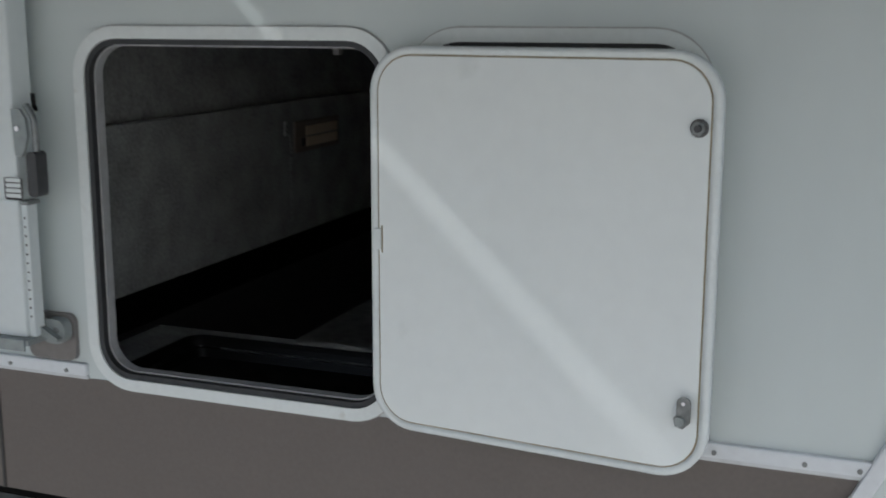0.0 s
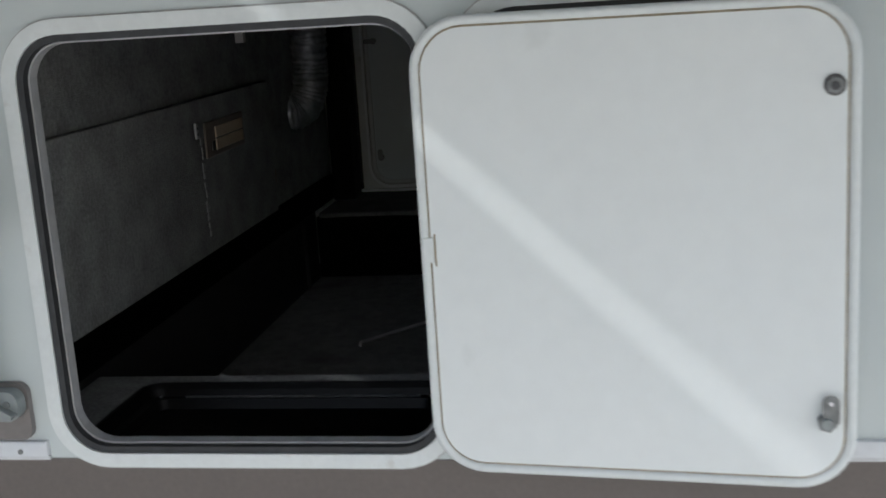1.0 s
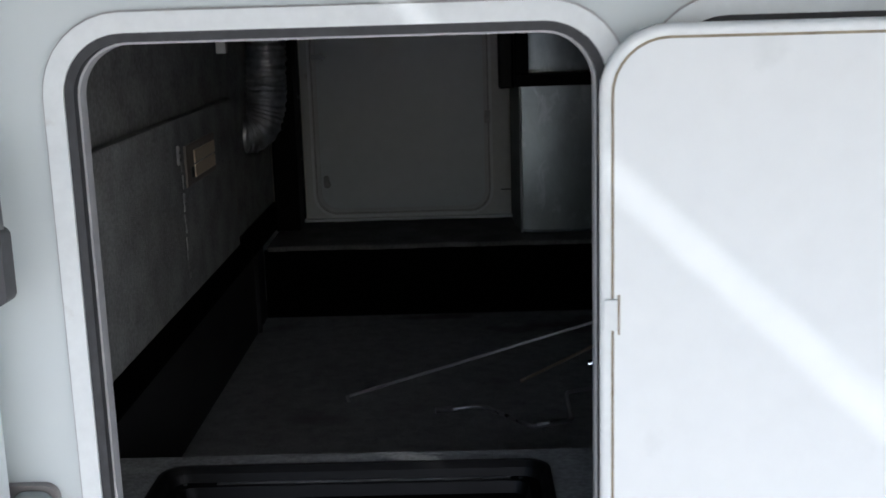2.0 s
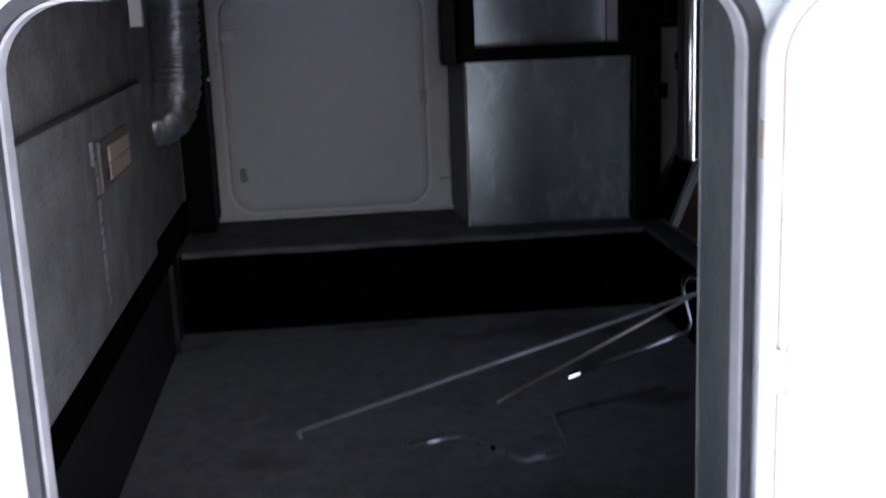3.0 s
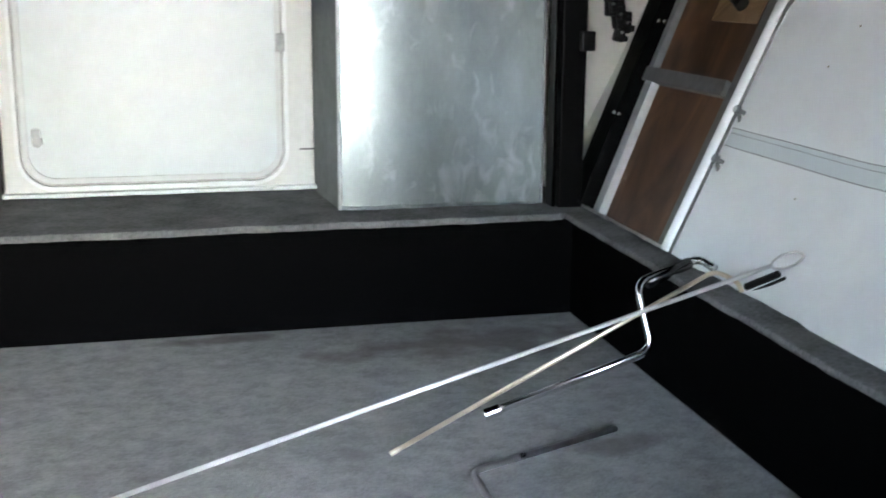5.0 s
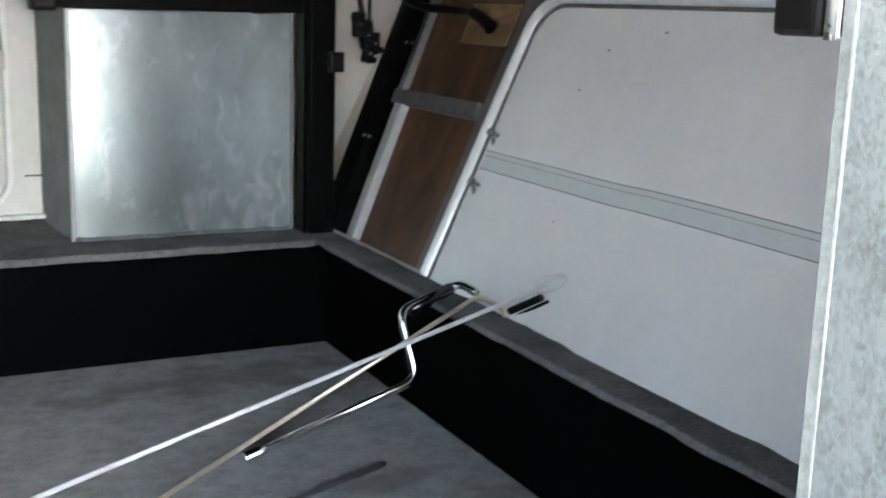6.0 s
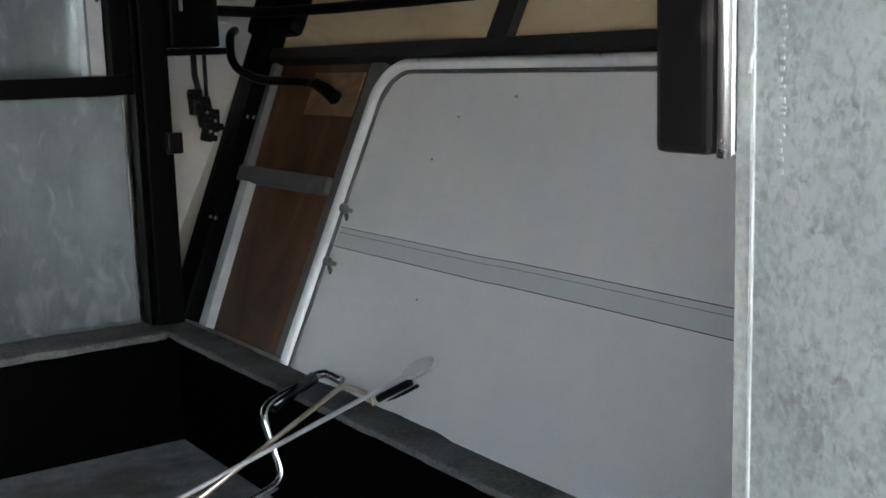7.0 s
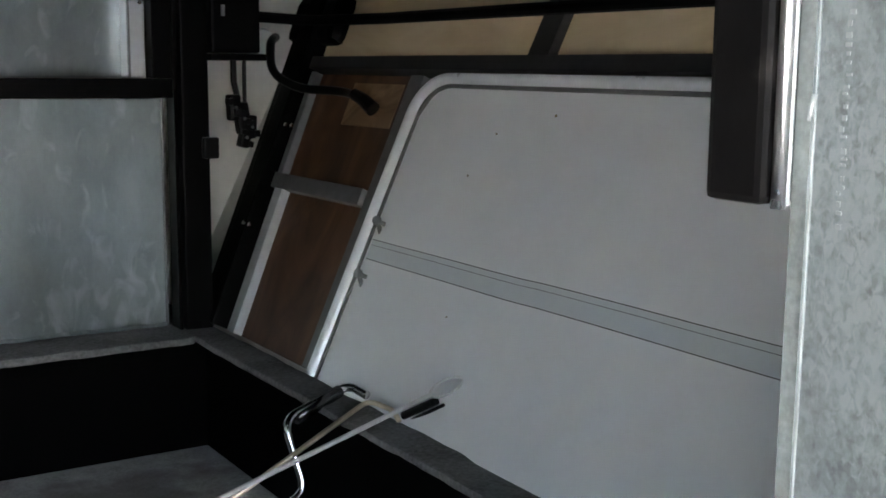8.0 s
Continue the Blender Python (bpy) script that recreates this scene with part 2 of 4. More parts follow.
dirt_and_shade(CARPET, (((0.82, 1.86, 0.573), (0.30, 0.10)), ((0.93, 1.33, 0.573), (0.10, 0.05)), ((0.35, 1.98, 0.573), (0.2, 0.04))), (0.15, 0.135, 0.12))
GALV = galvanised("galvanised_steel", (0.345, 0.395, 0.41), 0.29, 0.0, 0.9, clouds=11.0, detail=12.0, spread=(0.3, 0.75), contrast=0.24, relief=0.05, stretch=(1, 1, 0.5), scuff=(0.52, 0.58, 0.6), scuff_scale=30.0, scuff_at=0.56, patches=5.0)
ZINC_FOLD = material("pale_zinc_fold", (0.2, 0.22, 0.215), 0.5, metal=0.3, vary=0.3, scale=70, fine=300, bump=0.1)
GALV_SHEET = galvanised("weathered_galvanised_steel", (0.112, 0.127, 0.127), 0.5, 0.14, 0.35, 300.0, 0.012, 85.0, spread=(0.45, 0.95), contrast=0.5, stretch=(1, 1, 0.75), scuff=(0.185, 0.206, 0.206), scuff_scale=260.0, scuff_at=0.49, patches=20.0)
FOIL = material("foil_duct", (0.55, 0.56, 0.58), 0.4, metal=0.85, vary=0.2, scale=30, bump=0.55, bump_scale=55)
WOOD = plywood("brown_plywood", (0.042, 0.019, 0.009), (0.15, 0.072, 0.034), (1.3, 1.6, 0.8))
WOOD_PALE = plywood("pale_plywood", (0.66, 0.50, 0.29), (0.80, 0.65, 0.42), (2.5, 0.9, 2.5))
WOOD_LABEL = plywood("pale_wood_patch", (0.17, 0.10, 0.05), (0.36, 0.24, 0.14), (6.0, 2.0, 2.0))
CREAM = material("cream_wall_panel", (0.72, 0.71, 0.67), 0.55, vary=0.05, scale=5, fine=60, bump=0.05)
CREAM_DARK = material("cream_painted_frame", (0.66, 0.67, 0.65), 0.5, vary=0.06, scale=9, bump=0.08, stain=(0.4, 0.38, 0.33), stain_at=0.64, stain_scale=16)
PANEL = material("white_front_panel", (0.82, 0.83, 0.84), 0.3, rough_vary=0.02, vary=0.03, scale=3, fine=20, bump=0.05, bump_scale=5)
BAND = material("pale_band", (0.66, 0.7, 0.71), 0.33, vary=0.03, scale=5)
LINE = material("dark_line", (0.04, 0.04, 0.04), 0.6, vary=0.2)
FAINT = material("faint_pale_ink", (0.18, 0.198, 0.196), 0.6, vary=0.2, scale=300, bump=0.0)
TAN = material("tan_plastic_plate", (0.21, 0.18, 0.148), 0.45, vary=0.08, scale=15)
CREAM_KEY = material("cream_plastic_key", (0.72, 0.58, 0.43), 0.4, vary=0.05, scale=15)
ARM_WHITE = material("white_awning_arm", (0.7, 0.75, 0.76), 0.35, vary=0.03, scale=6, bump=0.04)
PLATE_GREY = material("grey_brown_plate", (0.2, 0.185, 0.18), 0.45, vary=0.12, scale=25)
GREY_CAST = material("grey_cast_metal", (0.3, 0.33, 0.33), 0.45, metal=0.4, vary=0.15, scale=40)
GRAVEL = material("pale_gravel", (0.43, 0.42, 0.40), 0.9, vary=0.35, scale=0.8, fine=22, bump=0.8)
# fabric of the unseen canopy added to block the sky
UNSEEN_FABRIC = material("grey_unseen_shade_fabric", (0.09, 0.095, 0.1), 0.85, vary=0.1, scale=3, bump=0.1)
ROOF = material("roof_membrane", (0.6, 0.6, 0.58), 0.7, vary=0.08, scale=2)


# ---------------------------------------------------------------- mesh helpers
BASE = {}


def thing(name, at, label, category, group="", kind=""):
    """An Empty at a thing's base, to parent its parts."""
    ob = new(name)
    ob.empty_display_size = 0.05
    ob.location = at
    BASE[ob.name] = Vector(at)
    return tagged(ob, label, category, group, kind)


def mesh_of(name, bm, mat, shift=None, smooth=False):
    if shift:
        bmesh.ops.translate(bm, verts=bm.verts, vec=-shift)
    bmesh.ops.recalc_face_normals(bm, faces=bm.faces)
    me = bpy.data.meshes.new(name)
    bm.to_mesh(me)
    bm.free()
    me.materials.append(mat)
    if smooth:
        me.polygons.foreach_set("use_smooth", [True] * len(me.polygons))
    return me


def part(name, bm, mat, parent, label="", smooth=False):
    """One mesh under a thing or a part; the mesh is given in world places."""
    base = BASE[parent.name]
    ob = new(name, mesh_of(name, bm, mat, base, smooth))
    ob.parent = parent
    BASE[ob.name] = base
    return tagged(ob, label)


def solid(name, bm, mat, label, category, kind="structure", smooth=False, group=""):
    """A thing of a single mesh, or a piece of the setting."""
    ob = new(name, mesh_of(name, bm, mat, None, smooth))
    BASE[ob.name] = Vector((0, 0, 0))
    return tagged(ob, label, category, group, kind)


def rr(x0, z0, x1, z1, r, n=8):
    """A rounded rectangle as (x, z), counter-clockwise."""
    out = []
    for cx, cz, a in ((x1 - r, z0 + r, -90), (x1 - r, z1 - r, 0), (x0 + r, z1 - r, 90), (x0 + r, z0 + r, 180)):
        for i in range(n + 1):
            w = radians(a + 90 * i / n)
            out.append((cx + r * math.cos(w), cz + r * math.sin(w)))
    return out


def ring(bm, outer, inner, y0, y1):
    """A frame between two outlines in x and z, from y0 to y1."""
    loops = [[bm.verts.new((x, y, z)) for x, z in line] for line, y in ((outer, y0), (inner, y0), (inner, y1), (outer, y1))]
    n = len(outer)
    for a in range(4):
        p, q = loops[a], loops[(a + 1) % 4]
        for i in range(n):
            j = (i + 1) % n
            bm.faces.new((p[i], p[j], q[j], q[i]))
    return bm


def plate(bm, line, y0, y1):
    a = [bm.verts.new((x, y0, z)) for x, z in line]
    b = [bm.verts.new((x, y1, z)) for x, z in line]
    bm.faces.new(a)
    bm.faces.new(list(reversed(b)))
    for i in range(len(line)):
        j = (i + 1) % len(line)
        bm.faces.new((a[i], b[i], b[j], a[j]))
    return bm


def box(a, b, bevel=0.0, bm=None, m=None):
    bm = bm or bmesh.new()
    made = bmesh.ops.create_cube(bm, size=1)["verts"]
    for v in made:
        v.co = [a[i] + (v.co[i] + 0.5) * (b[i] - a[i]) for i in range(3)]
    if bevel:
        edges = list({e for v in made for e in v.link_edges})
        made = [v for f in bmesh.ops.bevel(bm, geom=edges, offset=bevel, segments=2, affect="EDGES", profile=0.6)["faces"] for v in f.verts]
        made = list(set(made))
    if m:
        bmesh.ops.transform(bm, matrix=m, verts=list(set(made)))
    return bm


def rounded(points, r=0.02, n=5):
    """A line of places with its corners rounded."""
    p = [Vector(v) for v in points]
    out = [p[0]]
    for a, b, c in zip(p, p[1:], p[2:]):
        s = min(r, (a - b).length * 0.45, (c - b).length * 0.45)
        u, w = b + (a - b).normalized() * s, b + (c - b).normalized() * s
        for i in range(n + 1):
            k = i / n
            out.append(u * (1 - k) ** 2 + b * 2 * k * (1 - k) + w * k * k)
    return out + [p[-1]]


def tube(points, radius, seg=10, bm=None, closed_ends=True):
    """A round bar along a line; radius is a number or a function of the share of its length."""
    bm = bm or bmesh.new()
    p = [Vector(v) for v in points]
    n = len(p)
    along = [(p[min(i + 1, n - 1)] - p[max(i - 1, 0)]).normalized() for i in range(n)]
    side = along[0].orthogonal().normalized()
    rows = []
    for i in range(n):
        side = (side - along[i] * side.dot(along[i])).normalized()
        up = along[i].cross(side)
        r = radius(i / (n - 1)) if callable(radius) else radius
        rows.append([bm.verts.new(p[i] + (side * math.cos(k) + up * math.sin(k)) * r) for k in (2 * math.pi * s / seg for s in range(seg))])
    for a, b in zip(rows, rows[1:]):
        for s in range(seg):
            bm.faces.new((a[s], a[(s + 1) % seg], b[(s + 1) % seg], b[s]))
    if closed_ends:
        bm.faces.new(list(reversed(rows[0])))
        bm.faces.new(rows[-1])
    return bm


def wavy(x0, z0, x1, z1, y, depth, amount, seed, nx=22, nz=22, bow=0.0, curl=0.0):
    """A thin upright sheet facing -y whose face is slightly buckled."""
    bm = bmesh.new()
    front = [[None] * (nz + 1) for _ in range(nx + 1)]
    for i in range(nx + 1):
        for k in range(nz + 1):
            x, z = x0 + (x1 - x0) * i / nx, z0 + (z1 - z0) * k / nz
            d = noise.noise((x * 5 + seed, z * 5, seed)) * amount + noise.noise((x * 17, z * 13 + seed, 3.1)) * amount * 0.25
            d += bow * ((2 * i / nx - 1) ** 2 - 0.4 * (2 * k / nz - 1) ** 2)
            d -= curl * math.sin(2 * math.pi * i / nx) * (1 - 0.35 * k / nz)
            front[i][k] = bm.verts.new((x, y + d, z))
    for i in range(nx):
        for k in range(nz):
            bm.faces.new((front[i][k], front[i + 1][k], front[i + 1][k + 1], front[i][k + 1]))
    edge = [front[i][0] for i in range(nx + 1)] + [front[nx][k] for k in range(1, nz + 1)]
    edge += [front[i][nz] for i in range(nx - 1, -1, -1)] + [front[0][k] for k in range(nz - 1, 0, -1)]
    back = [bm.verts.new((v.co.x, y + depth, v.co.z)) for v in edge]
    edge = [bm.verts.new(v.co) for v in edge]
    for i in range(len(edge)):
        j = (i + 1) % len(edge)
        bm.faces.new((edge[i], back[i], back[j], edge[j]))
    return bm


def slope_x(z):
    """The inner face of the leaning front wall."""
    return 1.136 + 0.488 * (z - 0.785)


LEAN = math.atan(0.488)


def splay(bm):
    """The studs of the front wall fan out slightly towards the far side."""
    for v in bm.verts:
        y = v.co.y
        v.co.y += min(0.2, max(0.0, 0.064 + (y - 1.69) * 0.42)) * max(0.0, v.co.z - 0.785)
    return bm


def leaning(y0, y1, z0, z1, t0, t1, bevel=0.0, bm=None):
    """A box lying in the leaning front wall: along y, between two heights, from t0 to t1 outwards of its face."""
    run = 1 / math.cos(LEAN)
    m = Matrix.Translation((1.136, 0, 0.785)) @ Matrix.Rotation(LEAN, 4, "Y")
    return splay(box((t0, y0, (z0 - 0.785) * run), (t1, y1, (z1 - 0.785) * run), bevel, bm, m))


def in_slope(bm):
    """Turns a mesh drawn in x (run up the slope is z, y is outwards) onto the leaning wall: x becomes y."""
    m = Matrix.Translation((1.136, 0, 0.785)) @ Matrix.Rotation(LEAN, 4, "Y")
    bmesh.ops.transform(bm, matrix=m @ Matrix(((0, 1, 0, 0), (1, 0, 0, 0), (0, 0, 1, 0), (0, 0, 0, 1))), verts=bm.verts)
    return splay(bm)


def up(z):
    """Distance up the slope that belongs to a height."""
    return (z - 0.785) / math.cos(LEAN)

# ---------------------------------------------------------------- ground and trailer body
bm = bmesh.new()
bmesh.ops.create_grid(bm, x_segments=2, y_segments=2, size=400)
solid("ground", bm, GRAVEL, "pale gravel ground round the trailer", "ground")

# side wall with two hatch openings
OX0, OX1, OZ0, OZ1 = 0.0, 0.603, 0.80, 1.443
SX0, SX1, SZ0, SZ1 = 0.664, 1.12, 0.80, 1.443
bm = bmesh.new()
ring(bm, rr(-3.5, 0.772, 0.634, 3.2, 0.001), rr(OX0, OZ0, OX1, OZ1, 0.07), 0.0, 0.035)
ring(bm, rr(0.634, 0.772, 1.40, 3.2, 0.001), rr(SX0, SZ0, SX1, SZ1, 0.07), 0.0, 0.035)
plate(bm, [(1.40, 0.772), (2.586, 3.2), (1.40, 3.2)], 0.0, 0.035)
solid("wall_south", bm, FIBERGLASS, "white fiberglass side wall of a trailer", "wall")

bm = plate(bmesh.new(), [(-3.5, 0.53), (1.282, 0.53), (1.40, 0.7725), (-3.5, 0.7725)], 0.002, 0.03)
plate(bm, [(-3.5, 0.765), (1.396, 0.765), (1.405, 0.7905), (-3.5, 0.7905)], -0.002, 0.0018)
solid("skirt", bm, BROWN, "matt brown lower skirt panel of the trailer wall", "skirt", "structure")
solid("trim_seam", box((-0.262, -0.001, 0.53), (-0.256, 0.002, 0.772)), LINE, "dark seam between two skirt panels", "trim")

rail = thing("trim", (0, 0, 0.772), "white aluminium trim rail with screws under the wall", "trim", kind="structure")
for x0, x1, z in ((-3.5, -0.03, 0.7905), (1.131, 1.402, 0.793)):
    part("rail", box((x0, -0.012, z + 0.006), (x1, 0.002, z + 0.031), 0.004), ALU_WHITE, rail)
    part("rail_lip", box((x0, -0.007, z - 0.001), (x1, 0.002, z + 0.0055), 0.001), ALU, rail)
for x in (-0.5, -0.21, -0.075):
    part("screw", tube([(x, -0.0145, 0.8055), (x, -0.011, 0.8055)], 0.0042, 8), STEEL, rail)
for x in (1.168, 1.305, 1.385):
    part("screw", tube([(x, -0.0145, 0.809), (x, -0.011, 0.809)], 0.0042, 8), STEEL, rail)

m_edge = Matrix.Translation((1.404, 0, 0.80)) @ Matrix.Rotation(LEAN, 4, "Y")
solid("trim_nose", box((-0.012, -0.016, -0.32), (0.014, 0.03, 2.7), 0.004, None, m_edge), ALU_WHITE, "white corner trim along the sloping nose", "trim")
m_nose = Matrix.Translation((1.404, 0, 0.80)) @ Matrix.Rotation(LEAN, 4, "Y")
solid("wall_east", box((0.016, 0.0, -0.32), (0.05, 2.44, 2.7), 0, None, m_nose), FIBERGLASS, "sloping white nose of the trailer", "wall")
solid("wall_west", box((-3.53, 0.0, 0.53), (-3.5, 2.44, 3.2)), FIBERGLASS, "white end wall of the trailer", "wall")
solid("roof", box((-3.53, -0.03, 3.2), (2.62, 2.47, 3.26), 0.01), ROOF, "pale flat trailer roof", "roof")
solid("underbody", box((-3.5, 0.03, 0.50), (1.28, 2.41, 0.528)), BLACK, "black underbody of the trailer", "underbody", "structure")


# hatch frames: white flange, rubber seal, grey inner lip
def hatch_frame(name, x0, z0, x1, z1, label, deep=False):
    f = thing(name, ((x0 + x1) / 2, 0, z0), label, "hatch frame", kind="structure")
    e = 0.0225
    bm = ring(bmesh.new(), rr(x0 - e, z0 - e, x1 + e, z1 + e, 0.092), rr(x0, z0, x1, z1, 0.069), -0.006, 0.0)
    part("flange", bm, FRAME_WHITE, f)
    bm = ring(bmesh.new(), rr(x0 - e - 0.0022, z0 - e - 0.0022, x1 + e + 0.0022, z1 + e + 0.0022, 0.094), rr(x0 - e, z0 - e, x1 + e, z1 + e, 0.092), -0.0022, 0.0)
    part("sealant_line", bm, LIP, f)
    bm = ring(bmesh.new(), rr(x0 + 0.0002, z0 + 0.0002, x1 - 0.0002, z1 - 0.0002, 0.069), rr(x0 + 0.0105, z0 + 0.0105, x1 - 0.0105, z1 - 0.0105, 0.06), -0.002, 0.012)
    part("seal", bm, SEAL, f)
    bm = ring(bmesh.new(), rr(x0 + 0.0085, z0 + 0.0085, x1 - 0.0085, z1 - 0.0085, 0.061), rr(x0 + 0.013, z0 + 0.013, x1 - 0.013, z1 - 0.013, 0.058), 0.0125, 0.0345 if deep else 0.018)
    part("inner_lip", bm, JAMB if deep else LIP, f)
    return f


hatch_frame("hatch_frame", OX0, OZ0, OX1, OZ1, "white rounded frame of the open storage hatch", True)
hatch_frame("hatch_frame", SX0, SZ0, SX1, SZ1, "white rounded frame of a closed second hatch")

shut = thing("hatch_door", ((SX0 + SX1) / 2, 0.01, SZ0), "closed white hatch door beside the open one", "hatch door", "storage hatch doors")
part("panel", plate(bmesh.new(), rr(SX0 + 0.022, SZ0 + 0.022, SX1 - 0.022, SZ1 - 0.022, 0.05), 0.006, 0.03), DOOR_WHITE, shut)
part("gasket", ring(bmesh.new(), rr(SX0 + 0.012, SZ0 + 0.012, SX1 - 0.012, SZ1 - 0.012, 0.058), rr(SX0 + 0.022, SZ0 + 0.022, SX1 - 0.022, SZ1 - 0.022, 0.05), 0.01, 0.03), SEAL, shut)

# the open door, swung flat against the wall
door = new("hatch_door")
tagged(door, "white storage hatch door swung open against the trailer wall", "hatch door", "storage hatch doors")
door.matrix_world = Matrix.Translation((0.603, -0.036, 0.0)) @ Matrix.Rotation(-math.atan2(0.058, 0.551), 4, "Z")
BASE[door.name] = Vector((0, 0, 0))
DW, D0, D1 = 0.553, 0.802, 1.424
e = 0.013
rim_o, rim_i = rr(-e, D0 - e, DW + e, D1 + e, 0.075), rr(0.0, D0, DW, D1, 0.062)
bm = bmesh.new()
mid = rr(-e * 0.55, D0 - e * 0.55, DW + e * 0.55, D1 + e * 0.55, 0.07)
ins = rr(-e * 0.93, D0 - e * 0.93, DW + e * 0.93, D1 + e * 0.93, 0.074)
lines = [(rim_i, 0.0), (mid, -0.0018), (ins, -0.0006), (rim_o, 0.003), (rim_o, 0.02), (rim_i, 0.022)]
rows = [[bm.verts.new((x, y, z)) for x, z in line] for line, y in lines]
for a in range(len(rows)):
    p, q = rows[a], rows[(a + 1) % len(rows)]
    for i in range(len(p)):
        j = (i + 1) % len(p)
        bm.faces.new((p[i], p[j], q[j], q[i]))
part("rim", bm, FRAME_WHITE, door, smooth=True)
part("groove", ring(bmesh.new(), rr(0.0002, D0 + 0.0002, DW - 0.0002, D1 - 0.0002, 0.0618), rr(0.003, D0 + 0.003, DW - 0.003, D1 - 0.003, 0.059), 0.0012, 0.02), CAULK, door, "stained brown sealant groove")
bm = plate(bmesh.new(), rr(0.003, D0 + 0.003, DW - 0.003, D1 - 0.003, 0.059), -0.0005, 0.021)
part("panel", bm, DOOR_WHITE, door)
hinge = part("catch", box((-0.009, -0.004, 1.1), (0.007, 0.004, 1.136), 0.002), FRAME_WHITE, door, "chipped white plastic catch")
part("catch_lip", box((0.0072, -0.002, 1.095), (0.0095, 0.002, 1.141), 0.0008), CAULK, hinge)
for z in (0.87, 1.29):
    part("chip", box((-0.0136, 0.004, z), (-0.0129, 0.012, z + 0.03)), CAULK, door)
nut = part("lock_nut", tube([(0.5345, -0.0005, 1.326), (0.5345, -0.009, 1.326)], 0.0108, 6), STEEL, door, "hexagonal zinc lock nut")
part("lock_stem", tube([(0.5345, -0.009, 1.326), (0.5345, -0.014, 1.326)], 0.0055, 12), LEVER, nut)
part("washer", tube([(0.5345, 0.0, 1.326), (0.5345, -0.0025, 1.326)], 0.0138, 14), STUD_GREY, nut)
cam_lock = part("cam_lock", tube([(0.5285, -0.0005, 0.886), (0.5285, -0.012, 0.886)], 0.0125, 6), STEEL, door, "zinc cam lock with a raised arm")
bm = plate(bmesh.new(), rr(0.522, 0.884, 0.5435, 0.925, 0.0095), -0.0165, -0.0125)
part("cam_arm", bm, STEEL, cam_lock)
part("cam_bolt", tube([(0.5285, -0.016, 0.888), (0.5285, -0.022, 0.888)], 0.0075, 10), GREY_CAST, cam_lock)
part("cam_rivet", tube([(0.533, -0.0165, 0.916), (0.533, -0.019, 0.916)], 0.003, 8), CHROME, cam_lock)

# awning arm on the wall
arm = thing("awning_support", (-0.14, -0.04, 0.83), "white folded awning arm with grey latch on the wall", "awning arm")
part("channel", box((-0.215, -0.085, 1.148), (-0.098, -0.03, 2.2), 0.006), ARM_WHITE, arm)
inner = part("inner_rail", box((-0.215, -0.078, 0.885), (-0.107, -0.036, 1.1475), 0.004), ARM_WHITE, arm, "perforated white inner rail")
side_rail = part("hole_rail", box((-0.1065, -0.07, 0.885), (-0.0935, -0.042, 1.14), 0.002), ARM_WHITE, arm)
for i in range(12):
    z = 0.925 + i * 0.0172
    part("hole", tube([(-0.1, -0.0694, z), (-0.1, -0.0706, z)], 0.0022, 8), LINE, side_rail)
plate_l = part("latch_plate", plate(bmesh.new(), [(-0.104, 1.318), (-0.085, 1.318), (-0.073, 1.3), (-0.07, 1.27), (-0.078, 1.245), (-0.086, 1.232), (-0.1, 1.232)], -0.09, -0.083), GREY_CAST, arm, "grey metal latch plate")
part("latch_pin", tube([(-0.09, -0.09, 1.283), (-0.09, -0.094, 1.283)], 0.005, 10), CHROME, plate_l)
part("latch_arm", tube(rounded([(-0.084, -0.072, 1.325), (-0.068, -0.072, 1.3), (-0.067, -0.072, 1.24)], 0.01), 0.006, 8), STEEL, arm)
part("strap", tube([(-0.077, -0.06, 1.345), (-0.076, -0.06, 1.322), (-0.07, -0.062, 1.315)], 0.0042, 6), BLACK_PLASTIC, arm, "short black pull strap")
part("lever", plate(bmesh.new(), rr(-0.085, 1.156, -0.063, 1.24, 0.0105), -0.08, -0.05), LEVER, arm, "dark grey plastic lever")
part("end_cap", box((-0.104, -0.074, 1.139), (-0.086, -0.04, 1.147), 0.002), STEEL, arm)
sticker = part("sticker", plate(bmesh.new(), rr(-0.142, 1.150, -0.1, 1.192, 0.006), -0.0862, -0.0853), LINE, arm, "black sticker with pale bars")
for i in range(4):
    part("bar", plate(bmesh.new(), rr(-0.138, 1.1545 + i * 0.0096, -0.104, 1.1618 + i * 0.0096, 0.001, 2), -0.0868, -0.0863), FRAME_WHITE, sticker)
for piece in arm.children:
    if piece.name.split(".")[0] in ("latch_plate", "latch_arm", "strap", "lever", "sticker"):
        piece.location.x += 0.014 if piece.name.startswith("sticker") else 0.006
foot = part("bracket", box((-0.178, -0.092, 0.872), (-0.094, -0.03, 0.8845), 0.002), GREY_CAST, arm, "grey metal foot bracket")
part("bracket_web", plate(bmesh.new(), rr(-0.104, 0.866, -0.052, 0.914, 0.019), -0.04, -0.016), GREY_CAST, foot)
part("bracket_rib", plate(bmesh.new(), [(-0.106, 0.886), (-0.058, 0.874), (-0.055, 0.88), (-0.1, 0.905)], -0.055, -0.0405), GREY_CAST, foot)
part("bracket_lip", box((-0.178, -0.096, 0.8625), (-0.1, -0.0925, 0.8845), 0.001), GREY_CAST, foot)
part("bracket_pivot", tube([(-0.07, -0.02, 0.893), (-0.07, -0.043, 0.893)], 0.006, 16), STEEL, foot)
part("back_plate", plate(bmesh.new(), rr(-0.16, 0.825, -0.05, 0.919, 0.018), -0.012, -0.0005), PLATE_GREY, arm, "grey-brown rounded mounting plate")
